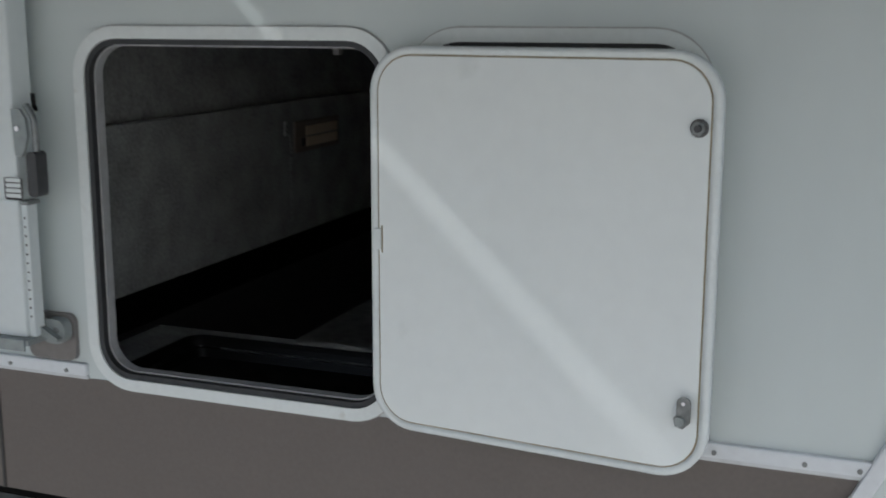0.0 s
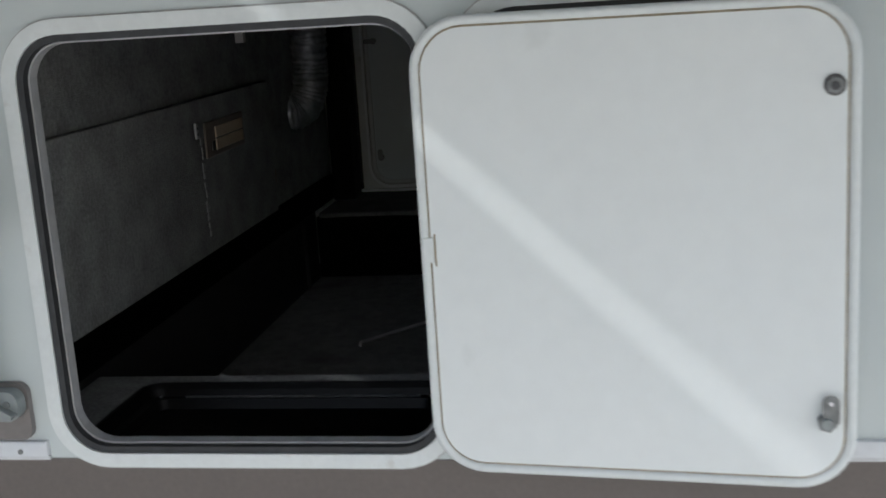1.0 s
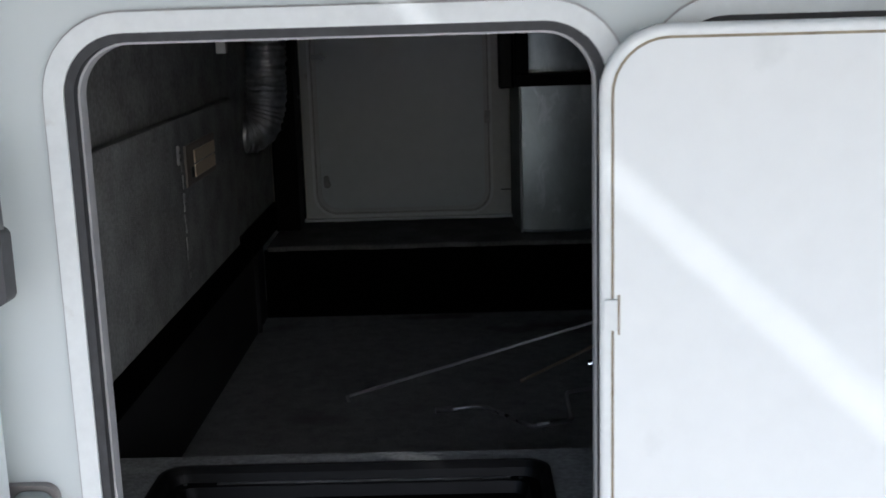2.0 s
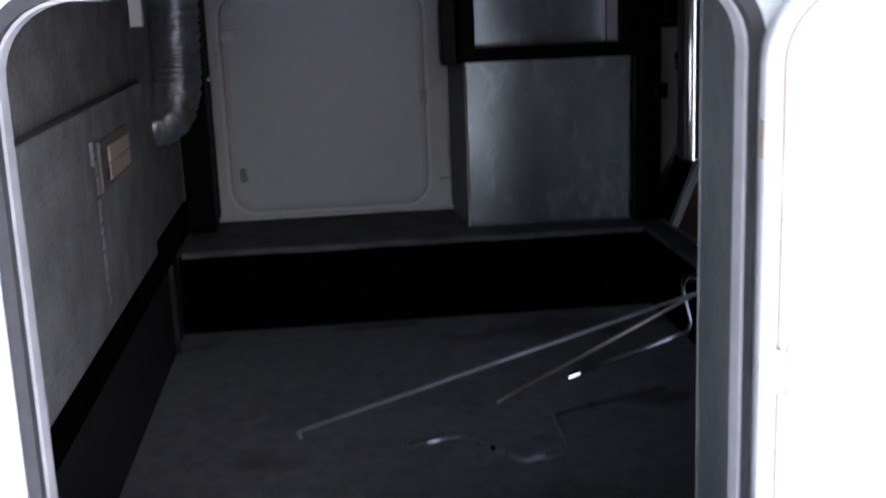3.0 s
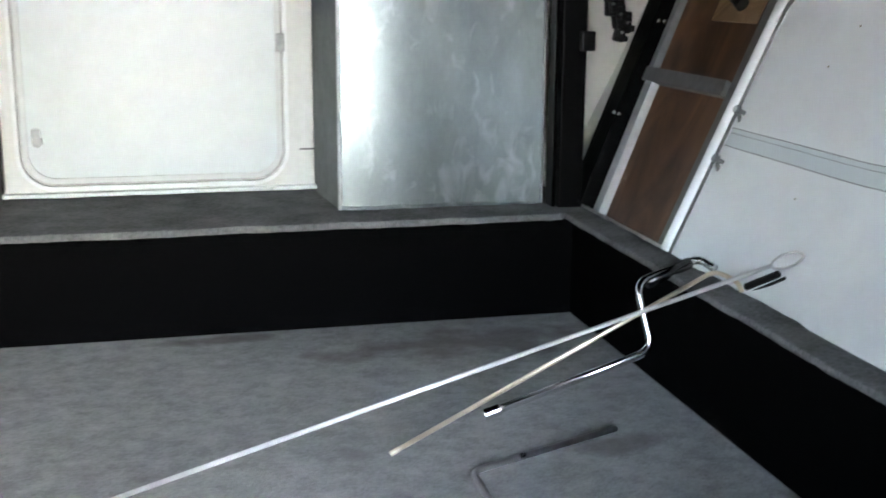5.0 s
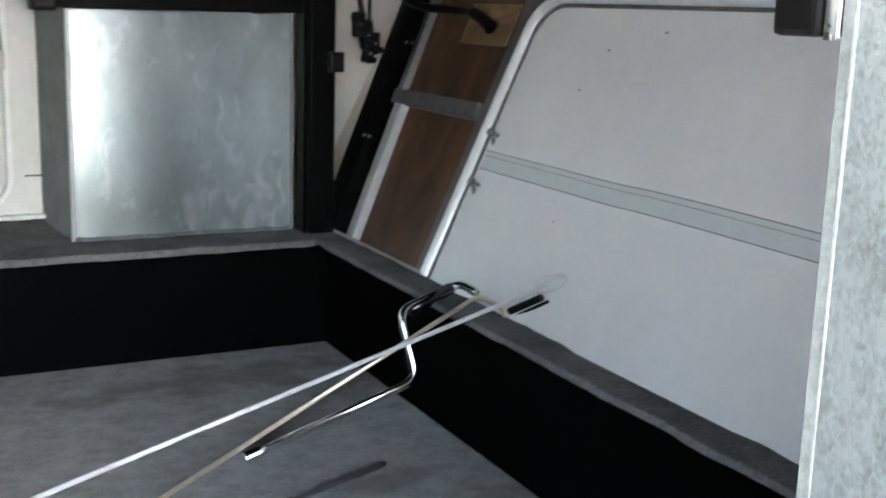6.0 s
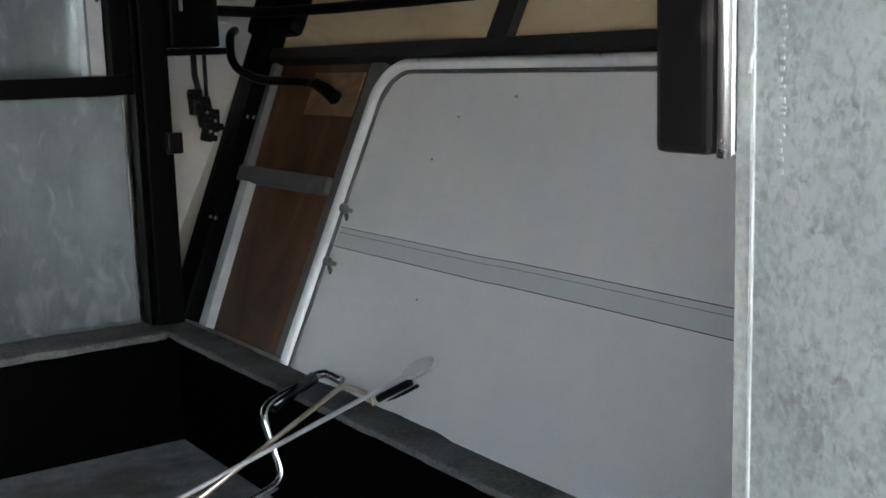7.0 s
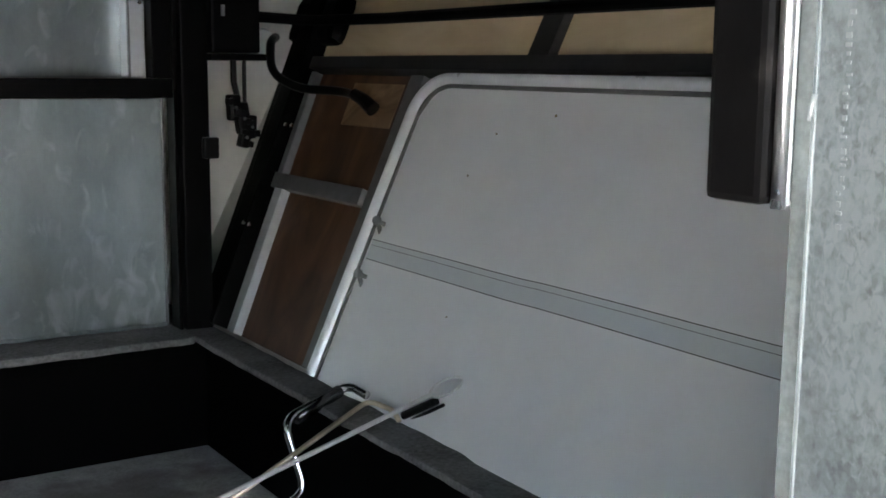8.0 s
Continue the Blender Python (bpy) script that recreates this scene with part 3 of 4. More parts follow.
part("screw", tube([(-0.066, -0.0145, 0.905), (-0.066, -0.011, 0.905)], 0.004, 8), STEEL, arm)


def shade_drop(y):
    """Height of the added, unseen fabric at a distance in front of the wall."""
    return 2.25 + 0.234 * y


def unseen_cloth(outline, label):
    """One stretched cloth of the added shade, out of view, cut along the given outline, with a hemmed edge cord."""
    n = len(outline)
    a = thing("unseen_canopy", (sum(p[0] for p in outline) / n, sum(p[1] for p in outline) / n, 2.1), label, "awning", "shade cloths")
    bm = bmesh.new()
    bm.faces.new([bm.verts.new((x, y, shade_drop(y))) for x, y in outline])
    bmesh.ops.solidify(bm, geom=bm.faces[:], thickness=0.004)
    part("fabric", bm, UNSEEN_FABRIC, a)
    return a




def streak_slit(x):
    """The line along which the two cloths almost meet, set to throw a sun streak on the door."""
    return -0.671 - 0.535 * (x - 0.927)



# unseen cloths added to shade the wall; sun passes through the gap between them
unseen_cloth([(-0.16, -0.02), (2.4, -0.02), (2.4, streak_slit(2.4) + 0.0026), (-0.16, streak_slit(-0.16) + 0.0026)], "unseen triangular grey cloth added above the trailer wall to shade it")
wide = unseen_cloth([(-3.6, -0.02), (-0.17, -0.02), (-0.17, streak_slit(-0.17) - 0.0026), (2.4, streak_slit(2.4) - 0.0026), (2.4, -1.65), (-3.6, -1.65)], "unseen wide grey cloth added above the trailer wall to shade it")
part("unseen_roller", tube([(-3.65, -1.68, shade_drop(-1.68)), (2.45, -1.68, shade_drop(-1.68))], 0.035, 14), ARM_WHITE, wide)
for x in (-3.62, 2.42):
    part("unseen_rafter", tube([(x, -1.67, shade_drop(-1.67) - 0.03), (x, -0.02, shade_drop(0) - 0.04)], 0.018, 8), ARM_WHITE, wide)
solid("trim_strip", box((-0.268, -0.01, 0.83), (-0.259, 0.001, 1.12), 0.002), BLACK, "narrow dark upright strip on the wall", "trim")

# ---------------------------------------------------------------- compartment shell
FZ, LZ = 0.573, 0.787
solid("floor", box((-0.155, 0.39, FZ - 0.03), (1.085, 2.03, FZ)), CARPET, "grey felt carpet floor of the storage bay", "floor")
solid("ceiling", box((-0.4, 0.036, 1.455), (1.60, 2.40, 1.485)), BLACK, "dark ceiling of the storage bay", "ceiling")
solid("wall_north", box((-3.5, 2.405, 0.53), (1.72, 2.44, 3.2)), CREAM, "cream inner face of the far side wall", "wall")

# left side: black vinyl foot, carpeted wall, carpeted cabinet in front of it
solid("baseboard", box((-0.19, 0.0355, 0.53), (-0.152, 2.02, 0.80), 0.002), DARK_PANEL, "black vinyl side of the sunken floor", "baseboard")
solid("trim_foot", box((-0.2, 0.0355, 0.801), (-0.142, 2.24, 0.886), 0.003), BLACK_VINYL, "black vinyl strip under the wall carpet", "trim")
solid("wall_carpet", box((-0.23, 0.0355, 0.887), (-0.15, 2.245, 1.455)), CARPET_WALL, "grey carpeted side wall of the bay", "wall")
solid("batten", box((-0.153, 1.858, FZ), (-0.141, 1.874, 0.79), 0.002), DARK_GREY, "thin grey upright batten", "trim")

cabinet = thing("carpeted_cabinet", (-0.135, 0.8, 0.887), "grey carpeted cabinet on the side wall", "cabinet")
part("body", box((-0.1495, 0.0365, 0.888), (-0.127, 1.565, 1.258), 0.004), CARPET_WALL, cabinet)
for z in (0.965,):
    hg = part("hinge", box((-0.1365, 1.566, z), (-0.1275, 1.5715, z + 0.042), 0.001), BRASS, cabinet, "small dull brass hinge")
    for k in (0.008, 0.021, 0.034):
        part("screw", tube([(-0.1262, 1.5695, z + k), (-0.1268, 1.5695, z + k)], 0.0015, 6), CHROME, hg)
switch = thing("switch_plate", (-0.125, 1.17, 1.14), "tan wall plate with two cream rocker keys", "switch plate")
part("plate", box((-0.1269, 1.04, 1.114), (-0.121, 1.315, 1.200), 0.003), TAN, switch)
for z in (1.128, 1.158):
    part("key", box((-0.1208, 1.10, z), (-0.1165, 1.295, z + 0.027), 0.002), CREAM_KEY, switch)
part("slot", box((-0.1208, 1.075, 1.13), (-0.1195, 1.098, 1.152)), LINE, switch)

outlet = thing("wall_socket", (-0.127, 0.982, 1.187), "narrow pale grey plastic socket on the carpeted cabinet", "socket")
part("plate", box((-0.1269, 0.984, 1.168), (-0.1215, 0.998, 1.206), 0.002), LIP, outlet)
for z in (1.176, 1.19):
    part("slot", box((-0.1216, 0.988, z), (-0.1209, 0.994, z + 0.006)), LINE, outlet)
bm = bmesh.new()
rng = random.Random(11)
z = 0.93
while z < 1.155:
    tall, w = rng.uniform(0.006, 0.02), rng.uniform(0.002, 0.007)
    y = 1.02 + 0.006 * noise.noise((z * 20, 3.0, 0.0))
    box((-0.1272, y - w, z), (-0.1255 + rng.uniform(0, 0.001), y + w, z + tall), 0.0005, bm)
    z += tall + rng.uniform(0.0, 0.014)
part("frayed_seam", bm, FRAY, cabinet, "pale frayed seam in the carpet")

# ledges round the sunken floor
def lumpy(a, b, amount, step, seed):
    """A carpet-wrapped board: a box with soft, uneven edges."""
    bm = box(a, b, 0.005)
    span = [b[i] - a[i] for i in range(3)]
    axis = span.index(max(span))
    for i in range(1, int(span[axis] / step)):
        p, n = Vector(a), Vector((0, 0, 0))
        p[axis] += i * step
        n[axis] = 1
        bmesh.ops.bisect_plane(bm, geom=bm.verts[:] + bm.edges[:] + bm.faces[:], plane_co=p, plane_no=n)
    for v in bm.verts:
        v.co += Vector(noise.noise_vector(v.co * 14 + Vector((seed, 0, 0)))) * amount + Vector(noise.noise_vector(v.co * 45)) * amount * 0.5
    return bm


bm = ring(bmesh.new(), rr(-0.14, 0.0345, 0.63, 0.40, 0.001), rr(-0.02, 0.075, 0.555, 0.352, 0.035), 0.0, 0.024)
for v in bm.verts:
    v.co = (v.co.x, v.co.z, LZ - v.co.y)
# paler carpet than the other ledges puts the strong light here into the colour
solid("ledge_south", bm, CARPET_WALL, "carpeted sill inside the hatch, coloured paler for the light on it", "ledge")
solid("ledge_south_side", box((0.6302, 0.036, LZ - 0.024), (1.13, 0.40, LZ), 0.003), CARPET_DARK, "charcoal carpeted sill behind the steel sheet", "ledge")
solid("riser_south", box((-0.15, 0.37, 0.53), (1.09, 0.3945, LZ - 0.0245)), BLACK_VINYL, "black vinyl riser below the sill", "riser", "structure")
solid("ledge_north", lumpy((-0.1415, 2.012, LZ - 0.013), (1.06, 2.404, LZ + 0.002), 0.002, 0.012, 1.0), CARPET_DARK, "charcoal carpeted ledge along the far wall", "ledge")
solid("riser_north", box((-0.151, 2.02, 0.53), (1.09, 2.045, LZ - 0.0125)), BLACK_VINYL, "black vinyl riser below the far ledge", "riser", "structure")
bm = lumpy((1.0605, 0.4005, LZ - 0.011), (1.126, 2.404, LZ + 0.001), 0.0022, 0.012, 7.0)
solid("ledge_east", bm, CARPET_DARK, "charcoal carpeted ledge below the front wall", "ledge")
solid("riser_east", box((1.082, 0.395, 0.53), (1.11, 2.02, LZ - 0.0105)), BLACK_VINYL, "black vinyl riser below the front ledge", "riser", "structure")

tray = thing("storage_tray", (0.27, 0.21, 0.73), "black plastic tray sunk in the sill", "tray")
bm = bmesh.new()
lines = [(rr(-0.024, 0.071, 0.559, 0.356, 0.038), LZ + 0.0035), (rr(-0.018, 0.077, 0.553, 0.35, 0.034), LZ + 0.004), (rr(-0.012, 0.083, 0.547, 0.344, 0.03), LZ - 0.006),
         (rr(-0.008, 0.088, 0.543, 0.339, 0.028), LZ - 0.018), (rr(0.008, 0.104, 0.527, 0.323, 0.022), LZ - 0.0185), (rr(0.014, 0.11, 0.521, 0.317, 0.02), LZ - 0.035)]
rows = [[bm.verts.new((x, y, z)) for x, y in line] for line, z in lines]
for p, q in zip(rows, rows[1:]):
    for i in range(len(p)):
        j = (i + 1) % len(p)
        bm.faces.new((p[i], p[j], q[j], q[i]))
bm.faces.new(rows[-1])
part("basin", bm, BLACK_PLASTIC, tray)
part("lid_edge", tube([(0.06, 0.331, LZ - 0.0165), (0.5, 0.331, LZ - 0.0165)], 0.002, 6), STEEL, tray, "thin bright wire along the tray")
for x in (0.012, 0.515):
    part("screw", tube([(x, 0.33, LZ - 0.0175), (x, 0.33, LZ - 0.0155)], 0.003, 8), STEEL, tray)

# ---------------------------------------------------------------- far wall
post = thing("corner_post", (-0.105, 2.3, LZ), "dark upright corner post beside the far hatch", "post")
part("post", box((-0.149, 2.255, LZ), (-0.072, 2.40, 1.455), 0.006), BLACK, post)
part("edge_strip", box((-0.0715, 2.34, LZ + 0.03), (-0.066, 2.36, 1.455), 0.001), BLACK_PLASTIC, post)
for z in (1.005, 1.2):
    part("screw", tube([(-0.066, 2.34, z), (-0.066, 2.334, z)], 0.0045, 8), CHROME, post)

far = thing("far_hatch_door", (0.26, 2.39, 0.79), "closed white hatch door in the far wall, inner side", "hatch door", "storage hatch doors")
FX0, FX1, Z0, Z1 = -0.064, 0.588, 0.799, 1.446
part("surround", ring(bmesh.new(), rr(FX0, Z0, FX1, Z1, 0.004), rr(-0.033, 0.818, 0.527, 1.428, 0.068), 2.378, 2.4045), CREAM_DARK, far, "cream painted surround")
part("outer_ring", ring(bmesh.new(), rr(-0.042, 0.809, 0.536, 1.437, 0.078), rr(-0.033, 0.818, 0.527, 1.428, 0.0675), 2.366, 2.3775), RING_WHITE, far)
# the groove's grey paints in the shading between the white ring lines
part("inner_ring", ring(bmesh.new(), rr(-0.0328, 0.8182, 0.5268, 1.4278, 0.067), rr(-0.0275, 0.8235, 0.5215, 1.4225, 0.063), 2.384, 2.403), LIP, far, "groove with its grey shading in the colour")
part("panel_rim", ring(bmesh.new(), rr(-0.0273, 0.8237, 0.5213, 1.4223, 0.063), rr(-0.016, 0.835, 0.51, 1.411, 0.055), 2.373, 2.403), RING, far)
part("panel", plate(bmesh.new(), rr(-0.0158, 0.8352, 0.5098, 1.4108, 0.0548), 2.377, 2.404), FAR_WHITE, far)
part("bottom_lip", box((-0.074, 2.352, 0.7975), (0.596, 2.377, 0.8055), 0.002), FRAME_WHITE, far)
for x in (0.11, 0.36):
    part("clip", box((x, 2.36, 0.811), (x + 0.045, 2.3658, 0.82), 0.001), FRAME_WHITE, far)
part("catch", box((0.512, 2.362, 1.1), (0.53, 2.3755, 1.14), 0.003), LIP, far)
for z, tall in ((0.915, 0.03), (1.32, 0.02)):
    lk = part("cam_lock", tube([(0.004, 2.3755, z), (0.004, 2.363, z)], 0.0115, 6), STEEL, far, "small zinc cam lock")
    part("cam_arm", plate(bmesh.new(), rr(-0.006, z - 0.006, 0.012, z + tall, 0.006, 3), 2.36, 2.3625) if tall > 0.025 else plate(bmesh.new(), rr(-0.028, z - 0.008, 0.016, z + 0.008, 0.006, 3), 2.36, 2.3625), STEEL, lk)
solid("trim_seam_far", box((0.56, 2.3755, 0.883), (0.612, 2.3785, 0.886)), LINE, "thin seam in the far wall panel", "trim")

hbox = thing("galvanised_box", (0.83, 2.27, LZ), "galvanised sheet steel box on the far ledge", "steel box")
part("front", wavy(0.613, LZ + 0.004, 1.05, 1.226, 2.137, 0.0045, 0.003, 4.0, 30, 24, 0.0, 0.004), GALV, hbox, smooth=True)
askew = Matrix.Translation((0.6125, 2.1405, 0)) @ Matrix.Rotation(math.atan2(0.02, 0.235), 4, "Z")
part("side_panel", box((0.0, 0.0, LZ + 0.001), (0.004, 0.236, 1.226), 0, None, askew), GALV_SHEET, hbox)
part("side_panel", box((1.0465, 2.1405, LZ + 0.001), (1.0505, 2.374, 1.226)), GALV_SHEET, hbox)
part("folded_edge", tube([(0.6135, 2.1345, LZ + 0.002), (0.6135, 2.1345, 1.227)], 0.0042, 8), ALU, hbox)
part("folded_edge", tube([(1.05, 2.1345, LZ + 0.002), (1.05, 2.1345, 1.227)], 0.003, 8), ALU_DULL, hbox)
bm = tube([(0.615 + i * 0.012, 2.131, LZ + 0.006 + 0.004 * noise.noise((i * 0.4, 1.7, 0))) for i in range(37)], 0.004, 8)
part("bottom_flange", bm, GALV, hbox)

shelf = thing("angle_iron_frame", (0.8, 2.12, 1.228), "black angle iron frame above the steel box", "steel frame")
part("lower_bar", box((0.597, 2.085, 1.2285), (1.056, 2.13, 1.264), 0.002), BLACK, shelf)
part("upright", box((0.597, 2.09, 1.2645), (0.637, 2.13, 1.4545), 0.002), BLACK, shelf)
part("upright", box((1.02, 2.09, 1.2645), (1.056, 2.13, 1.4545), 0.002), BLACK, shelf)
part("top_bar", box((0.6375, 2.09, 1.411), (1.0195, 2.13, 1.4545), 0.002), BLACK, shelf)
part("stop_block", box((0.55, 2.11, 1.222), (0.596, 2.17, 1.392), 0.008), BLACK_PLASTIC, shelf, "black rubber block")
ubox = thing("duct_cover", (0.83, 2.14, 1.266), "small galvanised steel cover in the black frame", "steel cover")
part("sheet", wavy(0.638, 1.2645, 1.019, 1.4105, 2.168, 0.004, 0.002, 9.0, 20, 8, 0.0, 0.004), GALV, ubox, smooth=True)
angle = part("bright_angle", box((0.985, 2.12, 1.266), (1.017, 2.166, 1.409), 0.002), ALU, ubox, "bright aluminium angle strip")
part("angle_lip", box((0.9835, 2.112, 1.266), (0.9868, 2.1195, 1.409)), ALU_DULL, angle)
part("screw", tube([(1.008, 2.1195, 1.402), (1.008, 2.114, 1.402)], 0.004, 8), CHROME, ubox)

rp = thing("steel_post", (1.09, 2.1, LZ), "black square steel post beside the steel box", "post")
part("post", box((1.068, 2.075, LZ), (1.122, 2.13, 1.4545), 0.004), BLACK, rp)
part("clip", box((1.105, 2.062, 1.115), (1.136, 2.078, 1.155), 0.004), BLACK_PLASTIC, rp)
part("flat_bar", box((1.057, 2.085, LZ), (1.0645, 2.128, 1.4545), 0.001), BLACK, rp)

# hardware hanging from the ceiling frame
beam = thing("ceiling_beam", (1.1, 2.0, 1.38), "black steel beam under the ceiling", "beam")
part("beam", tube(rounded([(1.13, 2.08, 1.385), (1.33, 2.06, 1.376), (1.40, 1.9, 1.378), (1.405, 1.0, 1.378), (1.405, 0.42, 1.378)], 0.03), 0.0105, 10), BLACK, beam)
part("cross_beam", box((0.60, 2.0, 1.425), (1.55, 2.07, 1.4545), 0.003), BLACK, beam)
part("cross_beam", box((-0.149, 2.0, 1.432), (0.596, 2.06, 1.4545), 0.003), BLACK, beam)
bracket = thing("hanging_bracket", (1.19, 2.1, 1.30), "black bracket with straps and buckles hanging below it", "bracket")
part("bracket_block", box((1.123, 2.06, 1.312), (1.222, 2.12, 1.424), 0.006), BLACK, bracket)
part("bracket_plate", box((1.118, 2.05, 1.298), (1.23, 2.125, 1.311), 0.003), BLACK, bracket)
part("bolt", tube([(1.145, 2.055, 1.40), (1.145, 2.055, 1.38)], 0.004, 8), ALU_DULL, bracket)
part("strap", tube([(1.178, 2.09, 1.298), (1.176, 2.085, 1.26), (1.182, 2.085, 1.232), (1.17, 2.085, 1.22)], 0.006, 6), BLACK_PLASTIC, bracket)
part("strap", tube([(1.2, 2.09, 1.298), (1.199, 2.088, 1.2)], 0.004, 6), BLACK_PLASTIC, bracket)
for x, z, s, d in ((1.176, 1.185, 0.014, 0.05), (1.193, 1.16, 0.016, 0.06), (1.197, 1.132, 0.012, 0.04), (1.208, 1.15, 0.013, 0.045)):
    tilt = Matrix.Translation((x, 2.083, z + d / 2)) @ Matrix.Rotation(radians(14 * math.sin(z * 90)), 4, "Y")
    bk = part("buckle", box((-s, -0.013, -d / 2), (s * 0.7, 0.012, d / 2), 0.005, None, tilt), BLACK_PLASTIC, bracket)
    part("lug", box((-s * 1.35, -0.016, d * 0.1), (-s * 0.4, 0.0, d * 0.36), 0.002, None, tilt), BLACK_PLASTIC, bk)
    part("lug", box((s * 0.3, -0.016, -d * 0.42), (s * 1.15, 0.002, -d * 0.12), 0.002, None, tilt), BLACK_PLASTIC, bk)
    part("pin", tube([tilt @ Vector((-s * 0.2, -0.0165, 0.0)), tilt @ Vector((-s * 0.2, -0.013, 0.0))], 0.0032, 8), STEEL, bk)
disc = thing("round_cap", (1.29, 2.2, 1.333), "pale grey round plastic cap on the far wall", "cap")
part("cap", tube([(1.292, 2.40, 1.335), (1.292, 2.215, 1.335), (1.292, 2.205, 1.335)], lambda k: 0.030 if k < 0.9 else 0.026, 24), FAR_WHITE, disc, smooth=False)
part("cap_screw", tube([(1.305, 2.206, 1.318), (1.305, 2.199, 1.318)], 0.004, 8), CHROME, disc)
cable = thing("black_cable", (1.35, 2.05, 1.25), "black cable with a thick round plug", "cable")
part("cable", tube(rounded([(1.285, 2.13, 1.345), (1.25, 2.08, 1.335), (1.238, 2.05, 1.275), (1.27, 2.0, 1.247), (1.33, 1.92, 1.243), (1.318, 1.82, 1.228)], 0.035, 8), 0.0085, 8), BLACK_PLASTIC, cable, smooth=True)
part("plug", tube([(1.312, 1.855, 1.24), (1.318, 1.83, 1.23), (1.324, 1.805, 1.214)], lambda k: 0.0105 + 0.0035 * k, 12), BLACK_PLASTIC, cable)

# ---------------------------------------------------------------- leaning front wall
m_front = Matrix.Translation((1.136, 0, 0.785)) @ Matrix.Rotation(LEAN, 4, "Y")
solid("wall_front_lining", box((0.045, 0.036, -0.1), (0.06, 2.404, 0.80), 0, None, m_front), CREAM, "cream lining behind the leaning front frame", "wall")
front = thing("front_panel", (1.136, 1.1, LZ), "white panel in a rounded aluminium frame leaning outwards", "front panel")
PY0, PY1 = 0.10, 1.69
run1 = up(1.280)
bm = bmesh.new()
rows = []
for inset, out in ((0.0, 0.02), (0.0, 0.0), (0.004, -0.007), (0.010, -0.0105), (0.016, -0.0095), (0.021, -0.005), (0.0235, 0.002), (0.0235, 0.02)):
    rows.append([bm.verts.new((x, out, z)) for x, z in rr(PY0 + inset, -0.10 + inset, PY1 - inset, run1 - inset * 0.85, 0.078 - inset * 0.8, 10)])
for i in range(len(rows)):
    p, q = rows[i], rows[(i + 1) % len(rows)]
    for j in range(len(p)):
        k = (j + 1) % len(p)
        bm.faces.new((p[j], p[k], q[k], q[j]))
part("frame", in_slope(bm), ALU_BRIGHT, front, smooth=True)
bm = ring(bmesh.new(), rr(PY0 + 0.0237, -0.0763, PY1 - 0.0237, run1 - 0.0202, 0.059, 10), rr(PY0 + 0.0295, -0.0705, PY1 - 0.0295, run1 - 0.026, 0.0545, 10), 0.0, 0.02)
part("gasket", in_slope(bm), STUD_GREY, front)
bm = plate(bmesh.new(), rr(PY0 + 0.0297, -0.0703, PY1 - 0.0297, run1 - 0.0262, 0.0543, 10), 0.014, 0.02)
bmesh.ops.subdivide_edges(bm, edges=[e for e in bm.edges], cuts=1)
part("backing", in_slope(bm), PANEL, front)
y0, y1, s0, s1 = PY0 + 0.03, PY1 - 0.03, -0.006, run1 - 0.0265
ROUND = 0.054


def panel_out(y, s):
    """How far the thin, slightly buckled skin lies outwards of the frame's plane."""
    edge = max(0.0, min(1.0, (y - y0) / 0.12, (y1 - y) / 0.12, (s1 - s) / 0.1))
    swell = 0.0045 * math.tanh((y - 1.2 - 0.12 * s) / 0.03) + 0.0022 * math.sin((y - 1.15) * 2 * math.pi / 0.47) + 0.002 * noise.noise((y * 3.1, s * 2.3, 5.0))
    cove = max(0.0, min(1.0, 1 - s / 0.12)) ** 2
    return 0.003 + edge * swell - 0.018 * cove * max(0.0, min(1.0, (y1 - y) / 0.25))


def skin(ya, yb, sa, sb, ns, proud, corner):
    bm = bmesh.new()
    grid = []
    for i in range(111):
        row = []
        for k in range(ns + 1):
            y, s = ya + (yb - ya) * i / 110, sa + (sb - sa) * k / ns
            inset = max(0.0, corner - (y - ya), corner - (yb - y))
            drop = corner - math.sqrt(max(0.0, corner ** 2 - inset ** 2))
            s = min(s, sb - drop)
            row.append(bm.verts.new((y, panel_out(y, s) - proud, s)))
        grid.append(row)
    for p, q in zip(grid, grid[1:]):
        for k in range(ns):
            bm.faces.new((p[k], q[k], q[k + 1], p[k + 1]))
    bmesh.ops.remove_doubles(bm, verts=bm.verts, dist=1e-5)
    return in_slope(bm)


part("panel", skin(y0, y1, s0, s1, 34, 0.0, ROUND), PANEL, front, smooth=True)
part("band", skin(PY0 + 0.04, PY1 - 0.036, up(0.9755), up(1.004), 2, 0.0006, 0.0), BAND, front, "pale blue-grey decorative band", smooth=True)
for z, w in ((1.0045, 0.0011), (0.9965, 0.0006), (0.974, 0.0011)):
    part("band_line", skin(PY0 + 0.04, PY1 - 0.036, up(z), up(z + w), 1, 0.0011, 0.0), LINE, front, smooth=True)
for y, z in ((1.652, 1.032), (1.642, 0.948)):
    n = Vector((-math.cos(LEAN), 0, math.sin(LEAN)))
    c = Vector((slope_x(z), y, z))
    kb = part("thumb_screw", tube([c - n * 0.004, c + n * 0.008, c + n * 0.0085, c + n * 0.016, c + n * 0.018], lambda k: 0.0038 if k < 0.3 else (0.0075 if k < 0.9 else 0.006), 14), STEEL, front, "zinc thumb screw")
    part("keeper", tube([c + Vector((0, 0.006, -0.022)), c + n * 0.006 + Vector((0, 0.004, -0.006))], 0.004, 6), STEEL, kb)
